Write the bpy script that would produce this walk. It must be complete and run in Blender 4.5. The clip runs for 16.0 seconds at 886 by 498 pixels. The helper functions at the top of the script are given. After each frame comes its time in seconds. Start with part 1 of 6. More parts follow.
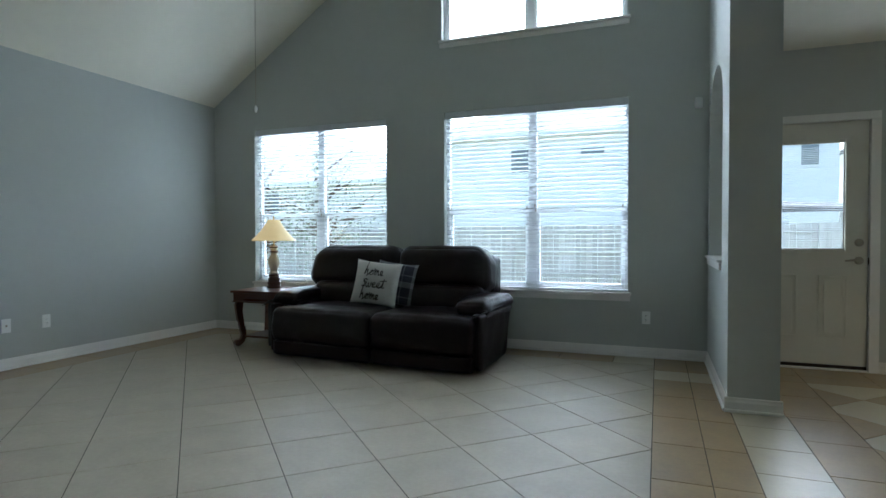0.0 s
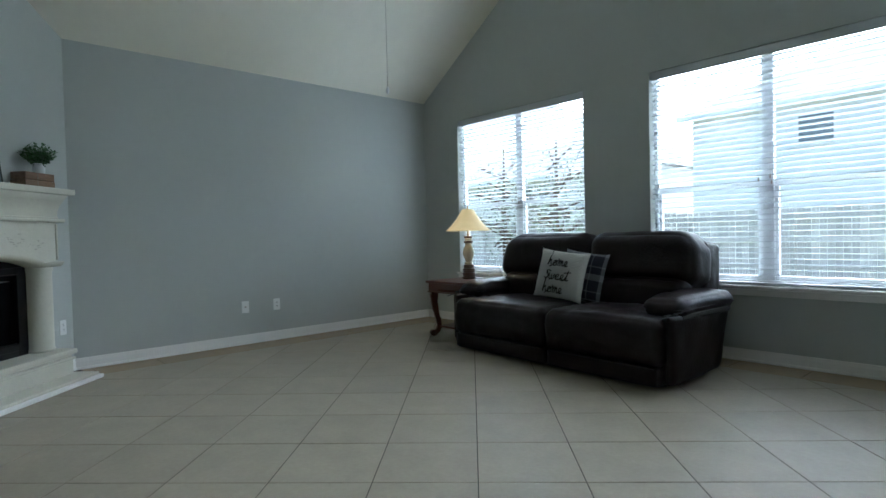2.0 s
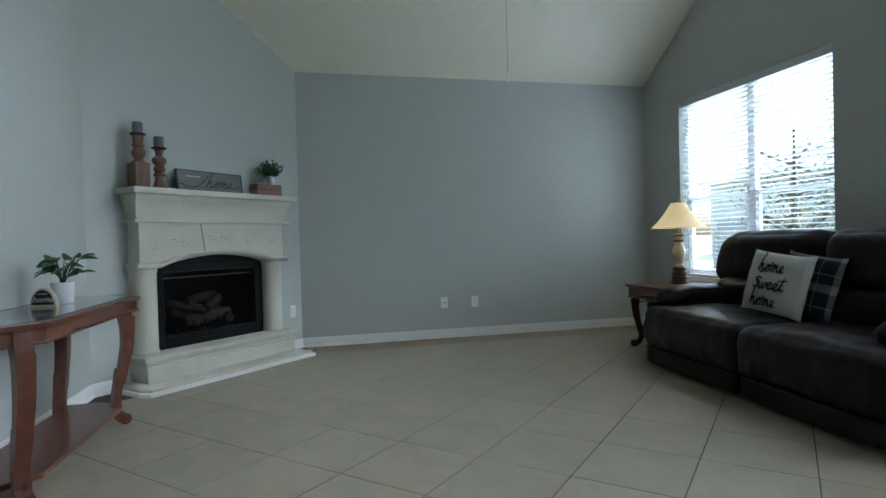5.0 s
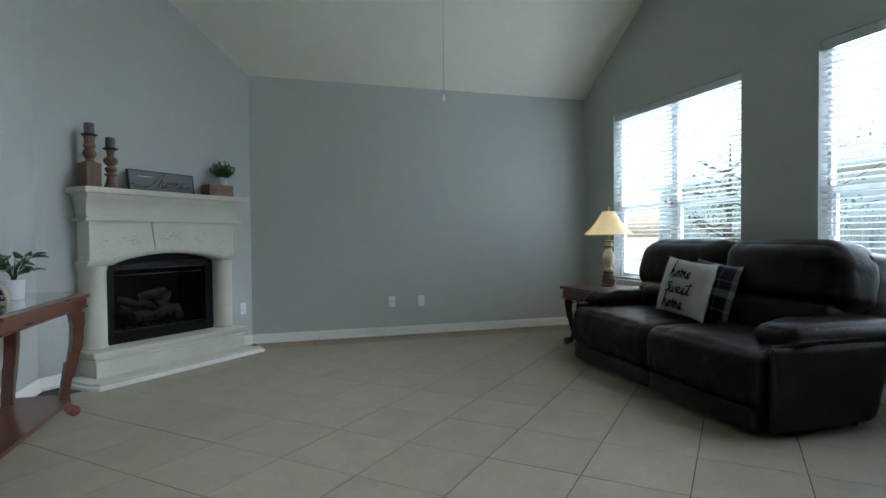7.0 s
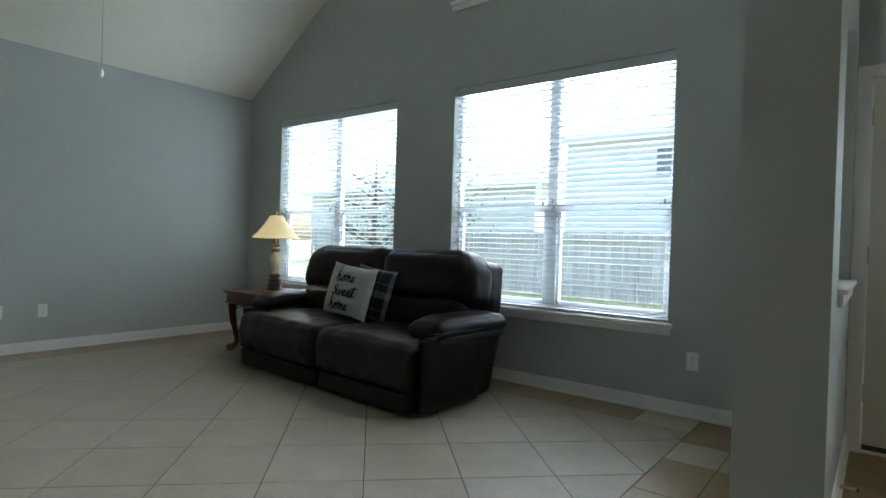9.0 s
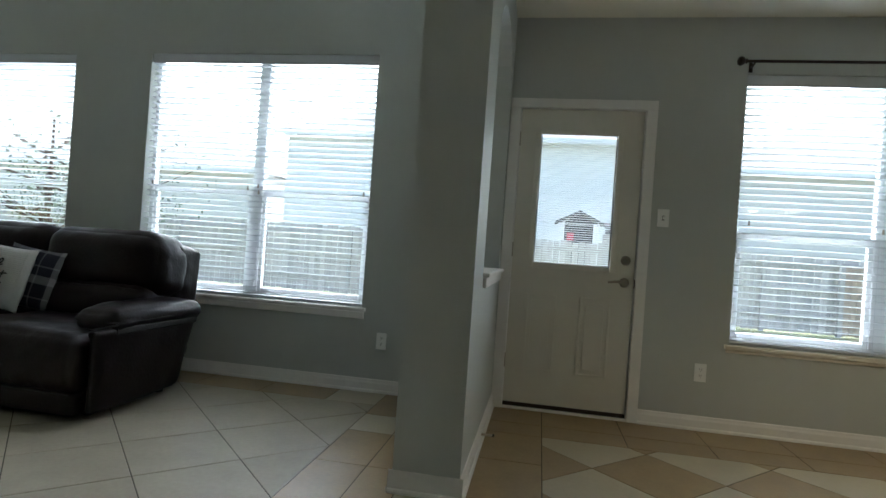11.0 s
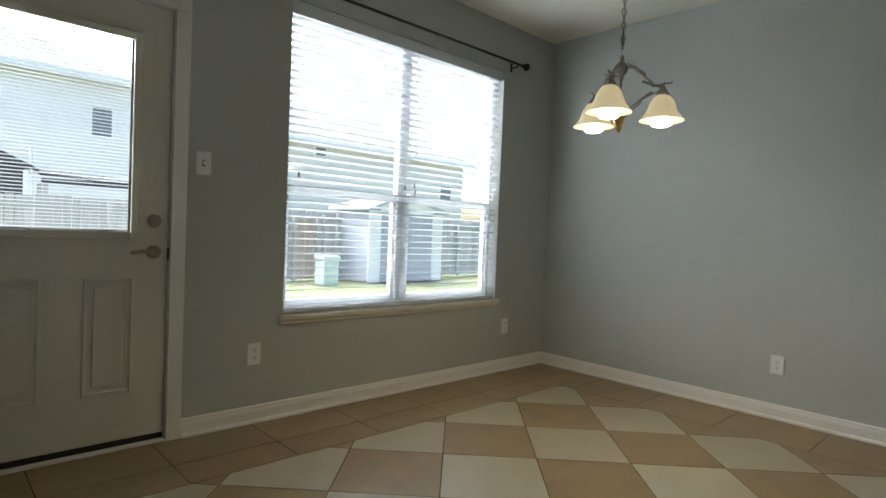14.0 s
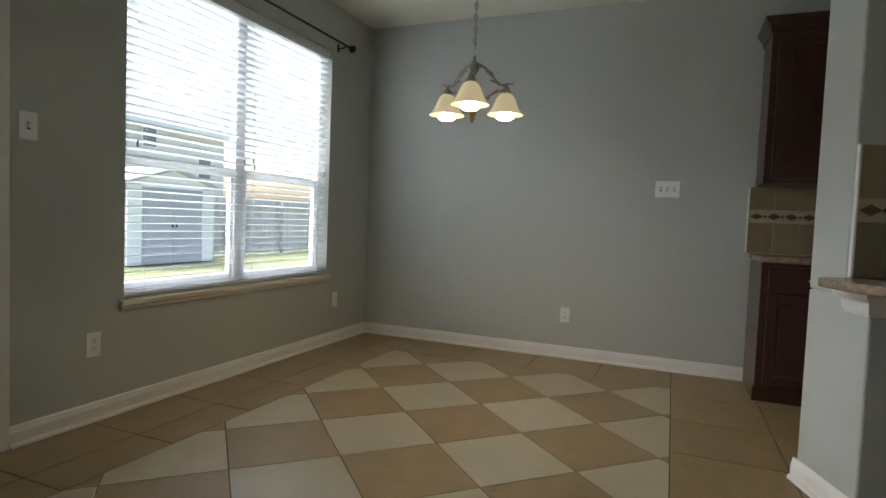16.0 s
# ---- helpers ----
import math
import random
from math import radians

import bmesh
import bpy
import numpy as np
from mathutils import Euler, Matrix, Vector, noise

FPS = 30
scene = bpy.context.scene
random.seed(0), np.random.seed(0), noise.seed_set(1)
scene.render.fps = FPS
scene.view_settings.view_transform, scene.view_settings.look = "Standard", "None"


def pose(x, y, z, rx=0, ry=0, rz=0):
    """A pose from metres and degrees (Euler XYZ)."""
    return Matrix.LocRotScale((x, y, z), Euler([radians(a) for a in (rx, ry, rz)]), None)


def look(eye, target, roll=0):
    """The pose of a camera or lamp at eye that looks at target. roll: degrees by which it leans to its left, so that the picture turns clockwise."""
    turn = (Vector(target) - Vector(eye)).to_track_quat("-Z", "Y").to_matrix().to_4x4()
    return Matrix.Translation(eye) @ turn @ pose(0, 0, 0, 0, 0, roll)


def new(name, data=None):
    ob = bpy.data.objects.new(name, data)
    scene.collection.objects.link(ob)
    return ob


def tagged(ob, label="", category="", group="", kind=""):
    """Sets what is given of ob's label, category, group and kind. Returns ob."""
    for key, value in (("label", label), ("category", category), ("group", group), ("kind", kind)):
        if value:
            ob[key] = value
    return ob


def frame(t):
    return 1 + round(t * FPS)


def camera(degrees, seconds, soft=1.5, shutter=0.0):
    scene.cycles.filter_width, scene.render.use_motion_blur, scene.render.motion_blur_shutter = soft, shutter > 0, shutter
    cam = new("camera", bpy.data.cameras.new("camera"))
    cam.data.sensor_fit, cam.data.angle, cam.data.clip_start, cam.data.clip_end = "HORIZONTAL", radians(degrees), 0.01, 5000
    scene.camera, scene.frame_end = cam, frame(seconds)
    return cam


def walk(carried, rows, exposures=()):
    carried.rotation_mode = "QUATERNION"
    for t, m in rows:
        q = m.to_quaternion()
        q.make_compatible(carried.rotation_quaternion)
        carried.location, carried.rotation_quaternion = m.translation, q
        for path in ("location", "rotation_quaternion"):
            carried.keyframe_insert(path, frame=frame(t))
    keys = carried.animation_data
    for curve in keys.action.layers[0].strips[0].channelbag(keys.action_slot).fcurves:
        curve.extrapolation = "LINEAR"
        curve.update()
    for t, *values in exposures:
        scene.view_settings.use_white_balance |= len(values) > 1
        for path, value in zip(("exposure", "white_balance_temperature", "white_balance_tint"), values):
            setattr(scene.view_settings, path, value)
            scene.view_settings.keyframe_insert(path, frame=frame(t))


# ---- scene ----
cam = camera(76.7, 16.0)
EXPOSURES = [(0, 3.37, 5200, 4), (9.2, 3.35, 5400, 4), (11.5, 3.30, 5680, 6), (12.5, 3.35, 5800, 7), (14.5, 3.24, 5930, 8), (16, 3.10, 6030, 10)]
PATH = [
    (0, (-0.239, -1.676, 1.127), (-0.956, 0.191, 1.089), -0.1),
    (0.5, (-0.165, -1.518, 1.132), (-1.11, 0.244, 1.086), -0.4),
    (1, (-0.096, -1.322, 1.116), (-1.205, 0.342, 1.065), -0.7),
    (1.5, (0.011, -1.044, 1.058), (-1.274, 0.488, 1.024), -0.8),
    (2, (0.116, -0.846, 1.065), (-1.368, 0.493, 1.015), -1.4),
    (2.5, (0.146, -0.554, 1.067), (-1.497, 0.585, 1.013), -1.6),
    (3, (0.14, -0.324, 1.066), (-1.599, 0.662, 1.008), -1.7),
    (3.5, (0.136, -0.218, 1.051), (-1.68, 0.618, 0.997), -2.0),
    (4, (0.278, -0.085, 1.066), (-1.621, 0.542, 1.017), -2.1),
    (4.2, (0.305, -0.042, 1.057), (-1.609, 0.535, 1.013), -2.1),
    (6.4, (0.645, 0.174, 1.04), (-1.315, 0.572, 1.015), -0.7),
    (6.5, (0.673, 0.157, 1.054), (-1.283, 0.573, 1.023), -1.0),
    (7, (0.667, 0.145, 1.089), (-1.242, 0.743, 1.048), -0.5),
    (7.5, (0.726, 0.169, 1.117), (-1.087, 1.013, 1.069), 0.0),
    (8, (0.756, 0.149, 1.14), (-0.951, 1.191, 1.09), 0.5),
    (8.5, (0.696, 0.123, 1.143), (-0.812, 1.436, 1.098), 1.1),
    (9, (0.612, -0.013, 1.11), (-0.617, 1.565, 1.088), 1.7),
    (9.2, (0.697, 0.002, 1.107), (-0.462, 1.631, 1.086), 1.8),
    (11.3, (0.761, -0.028, 1.07), (0.663, 1.97, 1.069), 3.0),
    (11.5, (0.631, 0.012, 1.104), (0.709, 2.01, 1.091), 2.1),
    (12, (0.720, 0.095, 1.122), (1.074, 2.06, 1.105), 2.3),
    (12.5, (0.567, 0.363, 1.093), (1.24, 2.246, 1.085), 2.2),
    (13, (0.535, 0.554, 1.095), (1.473, 2.32, 1.076), 2.3),
    (13.5, (0.52, 0.777, 1.058), (1.678, 2.407, 1.027), 2.5),
    (14, (0.491, 1.013, 1.084), (1.863, 2.467, 1.028), 2.4),
    (14.5, (0.394, 1.172, 1.076), (1.99, 2.377, 1.035), 2.5),
    (15, (0.223, 1.256, 1.031), (1.921, 2.313, 0.996), 2.3),
    (15.5, (0.081, 1.297, 1.054), (1.87, 2.189, 0.979), 2.5),
    (16, (-0.012, 1.344, 1.052), (1.837, 2.1, 0.951), 2.3),
]

walk(cam, [(t, look(eye, target, roll)) for t, eye, target, roll in PATH], exposures=EXPOSURES)

# ---- world, sun and lamps ----
world = bpy.data.worlds.new("world")
scene.world = world
world.use_nodes = True
wt = world.node_tree
sky = wt.nodes.new("ShaderNodeTexSky")
sky.sky_type = "NISHITA"
sky.sun_disc = False
SUN_EL, SUN_AZ = radians(48), radians(-8)
sky.sun_elevation = SUN_EL
sky.sun_rotation = SUN_AZ
sky.air_density = 1.2
sky.dust_density = 4.0
wt.links.new(sky.outputs[0], wt.nodes["Background"].inputs[0])
wt.nodes["Background"].inputs[1].default_value = 0.05
sun = new("sun", bpy.data.lights.new("sun", "SUN"))
sun.data.energy = 2.2
sun.data.angle = radians(85)
sun.data.color = (1.0, 0.985, 0.96)
sun.matrix_world = look((0, 0, 30), (0 - 30 * math.sin(SUN_AZ) / math.tan(SUN_EL), -30 * math.cos(SUN_AZ) / math.tan(SUN_EL), 0))


def bulb(name, place, power, radius=0.03, color=(1.0, 0.72, 0.42), kind="POINT"):
    lamp = new(name, bpy.data.lights.new(name, kind))
    if kind == "SPOT":
        lamp.data.spot_size, lamp.data.spot_blend = radians(150), 0.7
    lamp.data.energy = power
    lamp.data.shadow_soft_size = radius
    lamp.data.color = color
    lamp.location = place
    return lamp


bulb("lamp_light", (-4.175, 3.395, 1.22), 1.6)
for a in (196, 69, -54):
    bulb("chandelier_light", (2.90 + 0.19 * math.cos(radians(a)), 2.395 + 0.19 * math.sin(radians(a)), 1.60), 0.80, kind="SPOT")


# ---- materials ----
def material(name, color, rough=0.6, metal=0.0, vary=0.06, scale=3.0, bump=0.0, bump_scale=60.0, spec=0.5, piece=0.0, tint=None,
             streak=None, coat=0.0, emit=None, island=0.0):
    """A surface with two scales of variation: broad stains (scale), fine relief (bump_scale)."""
    m = bpy.data.materials.new(name)
    m.use_nodes = True
    nt = m.node_tree
    n, l = nt.nodes, nt.links
    p = n["Principled BSDF"]
    p.inputs["Roughness"].default_value = rough
    p.inputs["Metallic"].default_value = metal
    p.inputs["Specular IOR Level"].default_value = spec
    p.inputs["Coat Weight"].default_value = coat
    p.inputs["Coat Roughness"].default_value = 0.15
    tc = n.new("ShaderNodeTexCoord")
    mp = n.new("ShaderNodeMapping")
    l.new(tc.outputs["Object"], mp.inputs[0])
    if streak:
        mp.inputs["Scale"].default_value = streak
    src = mp.outputs[0]
    info = n.new("ShaderNodeObjectInfo")
    if piece:
        add = n.new("ShaderNodeVectorMath")
        add.operation = "ADD"
        sc = n.new("ShaderNodeVectorMath")
        sc.operation = "SCALE"
        comb = n.new("ShaderNodeCombineXYZ")
        for k in range(3):
            l.new(info.outputs["Random"], comb.inputs[k])
        l.new(comb.outputs[0], sc.inputs[0])
        sc.inputs["Scale"].default_value = 37.0
        l.new(src, add.inputs[0])
        l.new(sc.outputs[0], add.inputs[1])
        src = add.outputs[0]
    big = n.new("ShaderNodeTexNoise")
    big.inputs["Scale"].default_value = scale
    big.inputs["Detail"].default_value = 6
    l.new(src, big.inputs["Vector"])
    fine = n.new("ShaderNodeTexNoise")
    fine.inputs["Scale"].default_value = scale * 9
    fine.inputs["Detail"].default_value = 4
    l.new(src, fine.inputs["Vector"])
    mix = n.new("ShaderNodeMix")
    mix.data_type = "FLOAT"
    mix.inputs[0].default_value = 0.35
    l.new(big.outputs["Fac"], mix.inputs[2])
    l.new(fine.outputs["Fac"], mix.inputs[3])
    ramp = n.new("ShaderNodeValToRGB")
    c = Vector(color[:3])
    t = Vector(tint) if tint else c * (1 + vary)
    lo = c * (1 - vary)
    ramp.color_ramp.elements[0].position, ramp.color_ramp.elements[1].position = 0.32, 0.68
    ramp.color_ramp.elements[0].color = (*lo, 1)
    ramp.color_ramp.elements[1].color = (*[min(1, v) for v in t], 1)
    l.new(mix.outputs[0], ramp.inputs[0])
    out = ramp.outputs[0]
    if piece or island:
        hsv = n.new("ShaderNodeHueSaturation")
        mr = n.new("ShaderNodeMapRange")
        amp = piece or island
        mr.inputs[3].default_value, mr.inputs[4].default_value = 1 - amp, 1 + amp
        if piece:
            l.new(info.outputs["Random"], mr.inputs[0])
        else:
            geo = n.new("ShaderNodeNewGeometry")
            l.new(geo.outputs["Random Per Island"], mr.inputs[0])
        l.new(mr.outputs[0], hsv.inputs["Value"])
        l.new(out, hsv.inputs["Color"])
        out = hsv.outputs[0]
    l.new(out, p.inputs["Base Color"])
    rr = n.new("ShaderNodeMapRange")
    rr.inputs[3].default_value, rr.inputs[4].default_value = max(0, rough - 0.07), min(1, rough + 0.07)
    l.new(big.outputs["Fac"], rr.inputs[0])
    l.new(rr.outputs[0], p.inputs["Roughness"])
    if bump:
        bn = n.new("ShaderNodeTexNoise")
        bn.inputs["Scale"].default_value = bump_scale
        bn.inputs["Detail"].default_value = 3
        l.new(src, bn.inputs["Vector"])
        bm_ = n.new("ShaderNodeBump")
        bm_.inputs["Strength"].default_value = bump
        bm_.inputs["Distance"].default_value = 0.004
        l.new(bn.outputs["Fac"], bm_.inputs["Height"])
        l.new(bm_.outputs[0], p.inputs["Normal"])
    if emit:
        p.inputs["Emission Color"].default_value = (*emit[:3], 1)
        p.inputs["Emission Strength"].default_value = emit[3]
    return m


WALL = material("wall_paint", (0.483, 0.508, 0.482), 0.55, vary=0.025, scale=1.2, bump=0.25, bump_scale=140, spec=0.35)
CEIL = material("ceiling_paint", (0.79, 0.77, 0.66), 0.8, vary=0.03, scale=1.0, bump=0.5, bump_scale=90, spec=0.2)
TRIM = material("trim_paint", (0.78, 0.77, 0.74), 0.4, vary=0.03, scale=4, bump=0.05, bump_scale=30)
DOORP = material("door_paint", (0.66, 0.64, 0.56), 0.4, vary=0.03, scale=3, bump=0.08, bump_scale=40)
SILLP = material("sill_paint", (0.70, 0.66, 0.56), 0.45, vary=0.03, scale=4)
BLIND = material("blind_slat_white", (0.60, 0.625, 0.645), 0.45, vary=0.02, scale=5)
VINYL = material("window_vinyl", (0.75, 0.77, 0.78), 0.35, vary=0.02, scale=3)
GROUT = material("grout", (0.07, 0.058, 0.045), 0.9, vary=0.2, scale=8, bump=0.4, bump_scale=200)
TILE_L = material("tile_beige", (0.365, 0.325, 0.245), 0.46, vary=0.10, scale=5.0, piece=0.035, spec=0.28, tint=(0.41, 0.365, 0.28))
TILE_C = material("tile_cream", (0.42, 0.375, 0.265), 0.34, vary=0.08, scale=5, piece=0.04)
TILE_B = material("tile_tan", (0.285, 0.205, 0.102), 0.4, vary=0.16, scale=6, piece=0.06)
LEATHER = material("leather_espresso", (0.0125, 0.0078, 0.0076), 0.36, vary=0.3, scale=5, bump=0.45, bump_scale=55, spec=0.2)
LEATHER_D = material("leather_underside", (0.012, 0.009, 0.008), 0.6, vary=0.2, scale=5, bump=0.3, bump_scale=120)
WOOD = material("cherry_wood", (0.098, 0.028, 0.014), 0.3, vary=0.35, scale=6, bump=0.06, bump_scale=40, streak=(0.25, 2.5, 2.5), coat=0.4, tint=(0.145, 0.045, 0.021))
CABW = material("cabinet_cherry", (0.052, 0.015, 0.010), 0.3, vary=0.35, scale=5, streak=(3, 3, 0.3), coat=0.4)
STONE = material("cast_stone", (0.60, 0.585, 0.49), 0.75, vary=0.05, scale=5, bump=0.35, bump_scale=35)
STONE_D = material("stone_joint", (0.30, 0.27, 0.21), 0.9, vary=0.1, scale=5)
BLACK = material("black_metal", (0.005, 0.005, 0.0055), 0.45, metal=0.0, vary=0.2, scale=6, spec=0.2)
SOOT = material("firebox_brick", (0.009, 0.0085, 0.008), 0.85, vary=0.3, scale=6, bump=0.5, bump_scale=20)
def wire_mesh():
    m = material("wire_mesh", (0.006, 0.006, 0.006), 0.7, vary=0.1, scale=20, spec=0.1)
    n, l = m.node_tree.nodes, m.node_tree.links
    clear = n.new("ShaderNodeBsdfTransparent")
    mix = n.new("ShaderNodeMixShader")
    mix.inputs[0].default_value = 0.5
    l.new(clear.outputs[0], mix.inputs[1])
    l.new(n["Principled BSDF"].outputs[0], mix.inputs[2])
    l.new(mix.outputs[0], n["Material Output"].inputs["Surface"])
    return m


WIRE = wire_mesh()
LOG = material("ceramic_log", (0.08, 0.062, 0.043), 0.9, vary=0.45, scale=14, bump=1.0, bump_scale=45, tint=(0.17, 0.135, 0.09))
EMBER = material("ember_stone", (0.05, 0.05, 0.06), 0.9, vary=0.5, scale=20, bump=0.8, bump_scale=50, island=0.4)
TURNED = material("candlestick_wood", (0.17, 0.10, 0.065), 0.6, vary=0.3, scale=10, bump=0.3, bump_scale=60, streak=(3, 3, 0.5))
CANDLE = material("candle_wax_grey", (0.12, 0.11, 0.16), 0.45, vary=0.12, scale=15)
SIGNG = material("sign_board_grey", (0.17, 0.17, 0.17), 0.7, vary=0.15, scale=7, streak=(0.5, 4, 4))
SIGND = material("sign_frame_dark", (0.05, 0.045, 0.042), 0.7, vary=0.2, scale=9)
INK = material("ink_black", (0.012, 0.012, 0.013), 0.7, vary=0.1, scale=10)
CHALK = material("lettering_white", (0.65, 0.65, 0.63), 0.7, vary=0.1, scale=10)
CRATE = material("rustic_box_wood", (0.23, 0.145, 0.09), 0.7, vary=0.3, scale=9, bump=0.3, bump_scale=50, streak=(0.6, 4, 4))
POT = material("white_ceramic", (0.74, 0.75, 0.77), 0.35, vary=0.03, scale=9, bump=0.1, bump_scale=60)
SOIL = material("soil", (0.03, 0.022, 0.016), 0.95, vary=0.3, scale=20, bump=0.8, bump_scale=60)
LEAF = material("leaf_green", (0.045, 0.13, 0.035), 0.45, vary=0.3, scale=12, island=0.35)
LEAF2 = material("leaf_dark_green", (0.03, 0.10, 0.03), 0.4, vary=0.3, scale=12, island=0.3)
LEAF3 = material("outdoor_leaf", (0.19, 0.22, 0.16), 0.6, vary=0.3, scale=3, island=0.35)
STEM = material("stem_green", (0.05, 0.10, 0.03), 0.6, vary=0.2, scale=12)
CREAMC = material("ceramic_cream", (0.62, 0.55, 0.40), 0.25, vary=0.08, scale=8, coat=0.4)
BROWNC = material("ceramic_brown", (0.11, 0.055, 0.035), 0.3, vary=0.25, scale=8, coat=0.4)
CUSHW = material("cushion_white_rib", (0.62, 0.61, 0.57), 0.9, vary=0.04, scale=12, bump=0.5, bump_scale=90)
PLASTIC = material("plate_white", (0.84, 0.85, 0.83), 0.35, vary=0.02, scale=10)
SLOT = material("socket_slot_dark", (0.05, 0.05, 0.05), 0.6, vary=0.1, scale=10)
NICKEL = material("brushed_nickel", (0.42, 0.38, 0.32), 0.32, metal=1.0, vary=0.08, scale=20)
PEWTER = material("chandelier_pewter", (0.36, 0.33, 0.29), 0.4, metal=0.9, vary=0.15, scale=18)
BRASS = material("aged_brass", (0.42, 0.28, 0.10), 0.35, metal=1.0, vary=0.15, scale=18)
BRONZE = material("bronze_rod", (0.04, 0.03, 0.025), 0.4, metal=0.7, vary=0.2, scale=14)
RUBBER = material("door_sweep_brown", (0.02, 0.013, 0.011), 0.7, vary=0.15, scale=10)
GRANITE = material("granite_tan", (0.30, 0.21, 0.14), 0.25, vary=0.5, scale=35, tint=(0.46, 0.36, 0.26), coat=0.3)
SPLASH = material("backsplash_tile_tan", (0.26, 0.20, 0.12), 0.35, vary=0.12, scale=8, piece=0.08)
SPLASH_L = material("backsplash_band_light", (0.46, 0.39, 0.28), 0.35, vary=0.1, scale=8)
SPLASH_D = material("backsplash_diamond_dark", (0.09, 0.05, 0.03), 0.3, vary=0.2, scale=12, piece=0.2)
GRASS = material("lawn", (0.11, 0.16, 0.05), 0.95, vary=0.35, scale=2.0, bump=0.8, bump_scale=30, tint=(0.22, 0.21, 0.10))
FENCE = material("weathered_fence", (0.47, 0.455, 0.44), 0.85, vary=0.2, scale=3, bump=0.4, bump_scale=30, streak=(6, 6, 0.5), piece=0.12)
SIDING = material("siding_cream", (0.68, 0.67, 0.64), 0.75, vary=0.04, scale=1.5)
SIDING2 = material("siding_white", (0.76, 0.77, 0.77), 0.75, vary=0.04, scale=1.5)
ROOF = material("roof_shingle", (0.24, 0.235, 0.24), 0.9, vary=0.25, scale=6, bump=0.6, bump_scale=25)
PANE_D = material("far_window_dark", (0.17, 0.19, 0.21), 0.15, vary=0.1, scale=2)
GATEW = material("gate_tan_wood", (0.42, 0.34, 0.27), 0.85, vary=0.2, scale=3, streak=(6, 6, 0.4))
DARKROOF = material("dark_shingle_roof", (0.045, 0.045, 0.05), 0.9, vary=0.2, scale=3)
RED = material("red_panel", (0.45, 0.03, 0.06), 0.6)
SHEDP = material("shed_grey_panel", (0.40, 0.41, 0.46), 0.7, vary=0.08, scale=3)
BIN = material("utility_box_green", (0.50, 0.60, 0.55), 0.6, vary=0.08, scale=4)
BARK = material("bark", (0.09, 0.06, 0.04), 0.95, vary=0.3, scale=12, bump=0.8, bump_scale=20)
CONC = material("patio_concrete", (0.33, 0.31, 0.28), 0.9, vary=0.12, scale=3, bump=0.3, bump_scale=50)


def glass_material(name, tint=(1, 1, 1), rough=0.0):
    m = bpy.data.materials.new(name)
    m.use_nodes = True
    p = m.node_tree.nodes["Principled BSDF"]
    p.inputs["Base Color"].default_value = (*tint, 1)
    p.inputs["Transmission Weight"].default_value = 1.0
    p.inputs["Roughness"].default_value = rough
    p.inputs["IOR"].default_value = 1.45
    return m


GLASS = glass_material("window_glass")
TABLEGLASS = material("table_glass_inlay", (0.05, 0.06, 0.065), 0.06, vary=0.1, scale=3, spec=1.0, coat=1.0)


def shade_material(name, color, strength, glow_tint):
    """Lit lamp glass or cloth: opaque, the bulb's glow put in as a little emission."""
    m = material(name, color, 0.5, vary=0.06, scale=14)
    nt = m.node_tree
    p = nt.nodes["Principled BSDF"]
    p.inputs["Emission Color"].default_value = (*glow_tint, 1)
    p.inputs["Emission Strength"].default_value = strength
    return m


SHADE = shade_material("lamp_shade_linen", (0.60, 0.53, 0.33), 0.05, (1.0, 0.68, 0.28))
BELL = shade_material("chandelier_glass_amber", (0.31, 0.28, 0.18), 0.05, (1.0, 0.78, 0.42))
GLOW = material("bulb_glow", (0.9, 0.9, 0.85), 0.5, vary=0.01, emit=(1.0, 0.86, 0.62, 2.2))


def plaid_material():
    m = material("plaid_flannel", (0.03, 0.03, 0.045), 0.95, vary=0.15, scale=20, bump=0.4, bump_scale=120)
    nt = m.node_tree
    n, l = nt.nodes, nt.links
    p = n["Principled BSDF"]
    tc = n.new("ShaderNodeTexCoord")
    sep = n.new("ShaderNodeSeparateXYZ")
    l.new(tc.outputs["Object"], sep.inputs[0])

    def stripes(axis, period, width, phase):
        a = n.new("ShaderNodeMath"); a.operation = "MULTIPLY_ADD"
        l.new(sep.outputs[axis], a.inputs[0]); a.inputs[1].default_value = 1 / period; a.inputs[2].default_value = phase + 10
        f = n.new("ShaderNodeMath"); f.operation = "FRACT"; l.new(a.outputs[0], f.inputs[0])
        g = n.new("ShaderNodeMath"); g.operation = "LESS_THAN"; l.new(f.outputs[0], g.inputs[0]); g.inputs[1].default_value = width
        return g.outputs[0]
    total = None
    for axis in (0, 2):
        for period, width, phase, weight in ((0.21, 0.26, 0.15, 0.5), (0.21, 0.05, 0.62, 0.35)):
            s = n.new("ShaderNodeMath"); s.operation = "MULTIPLY"
            l.new(stripes(axis, period, width, phase), s.inputs[0]); s.inputs[1].default_value = weight
            if total is None:
                total = s.outputs[0]
            else:
                t = n.new("ShaderNodeMath"); t.operation = "ADD"
                l.new(total, t.inputs[0]); l.new(s.outputs[0], t.inputs[1]); total = t.outputs[0]
    ramp = n.new("ShaderNodeValToRGB")
    ramp.color_ramp.elements[0].color = (0.018, 0.02, 0.035, 1)
    ramp.color_ramp.elements[1].color = (0.27, 0.27, 0.28, 1)
    l.new(total, ramp.inputs[0])
    l.new(ramp.outputs[0], p.inputs["Base Color"])
    return m


PLAID = plaid_material()


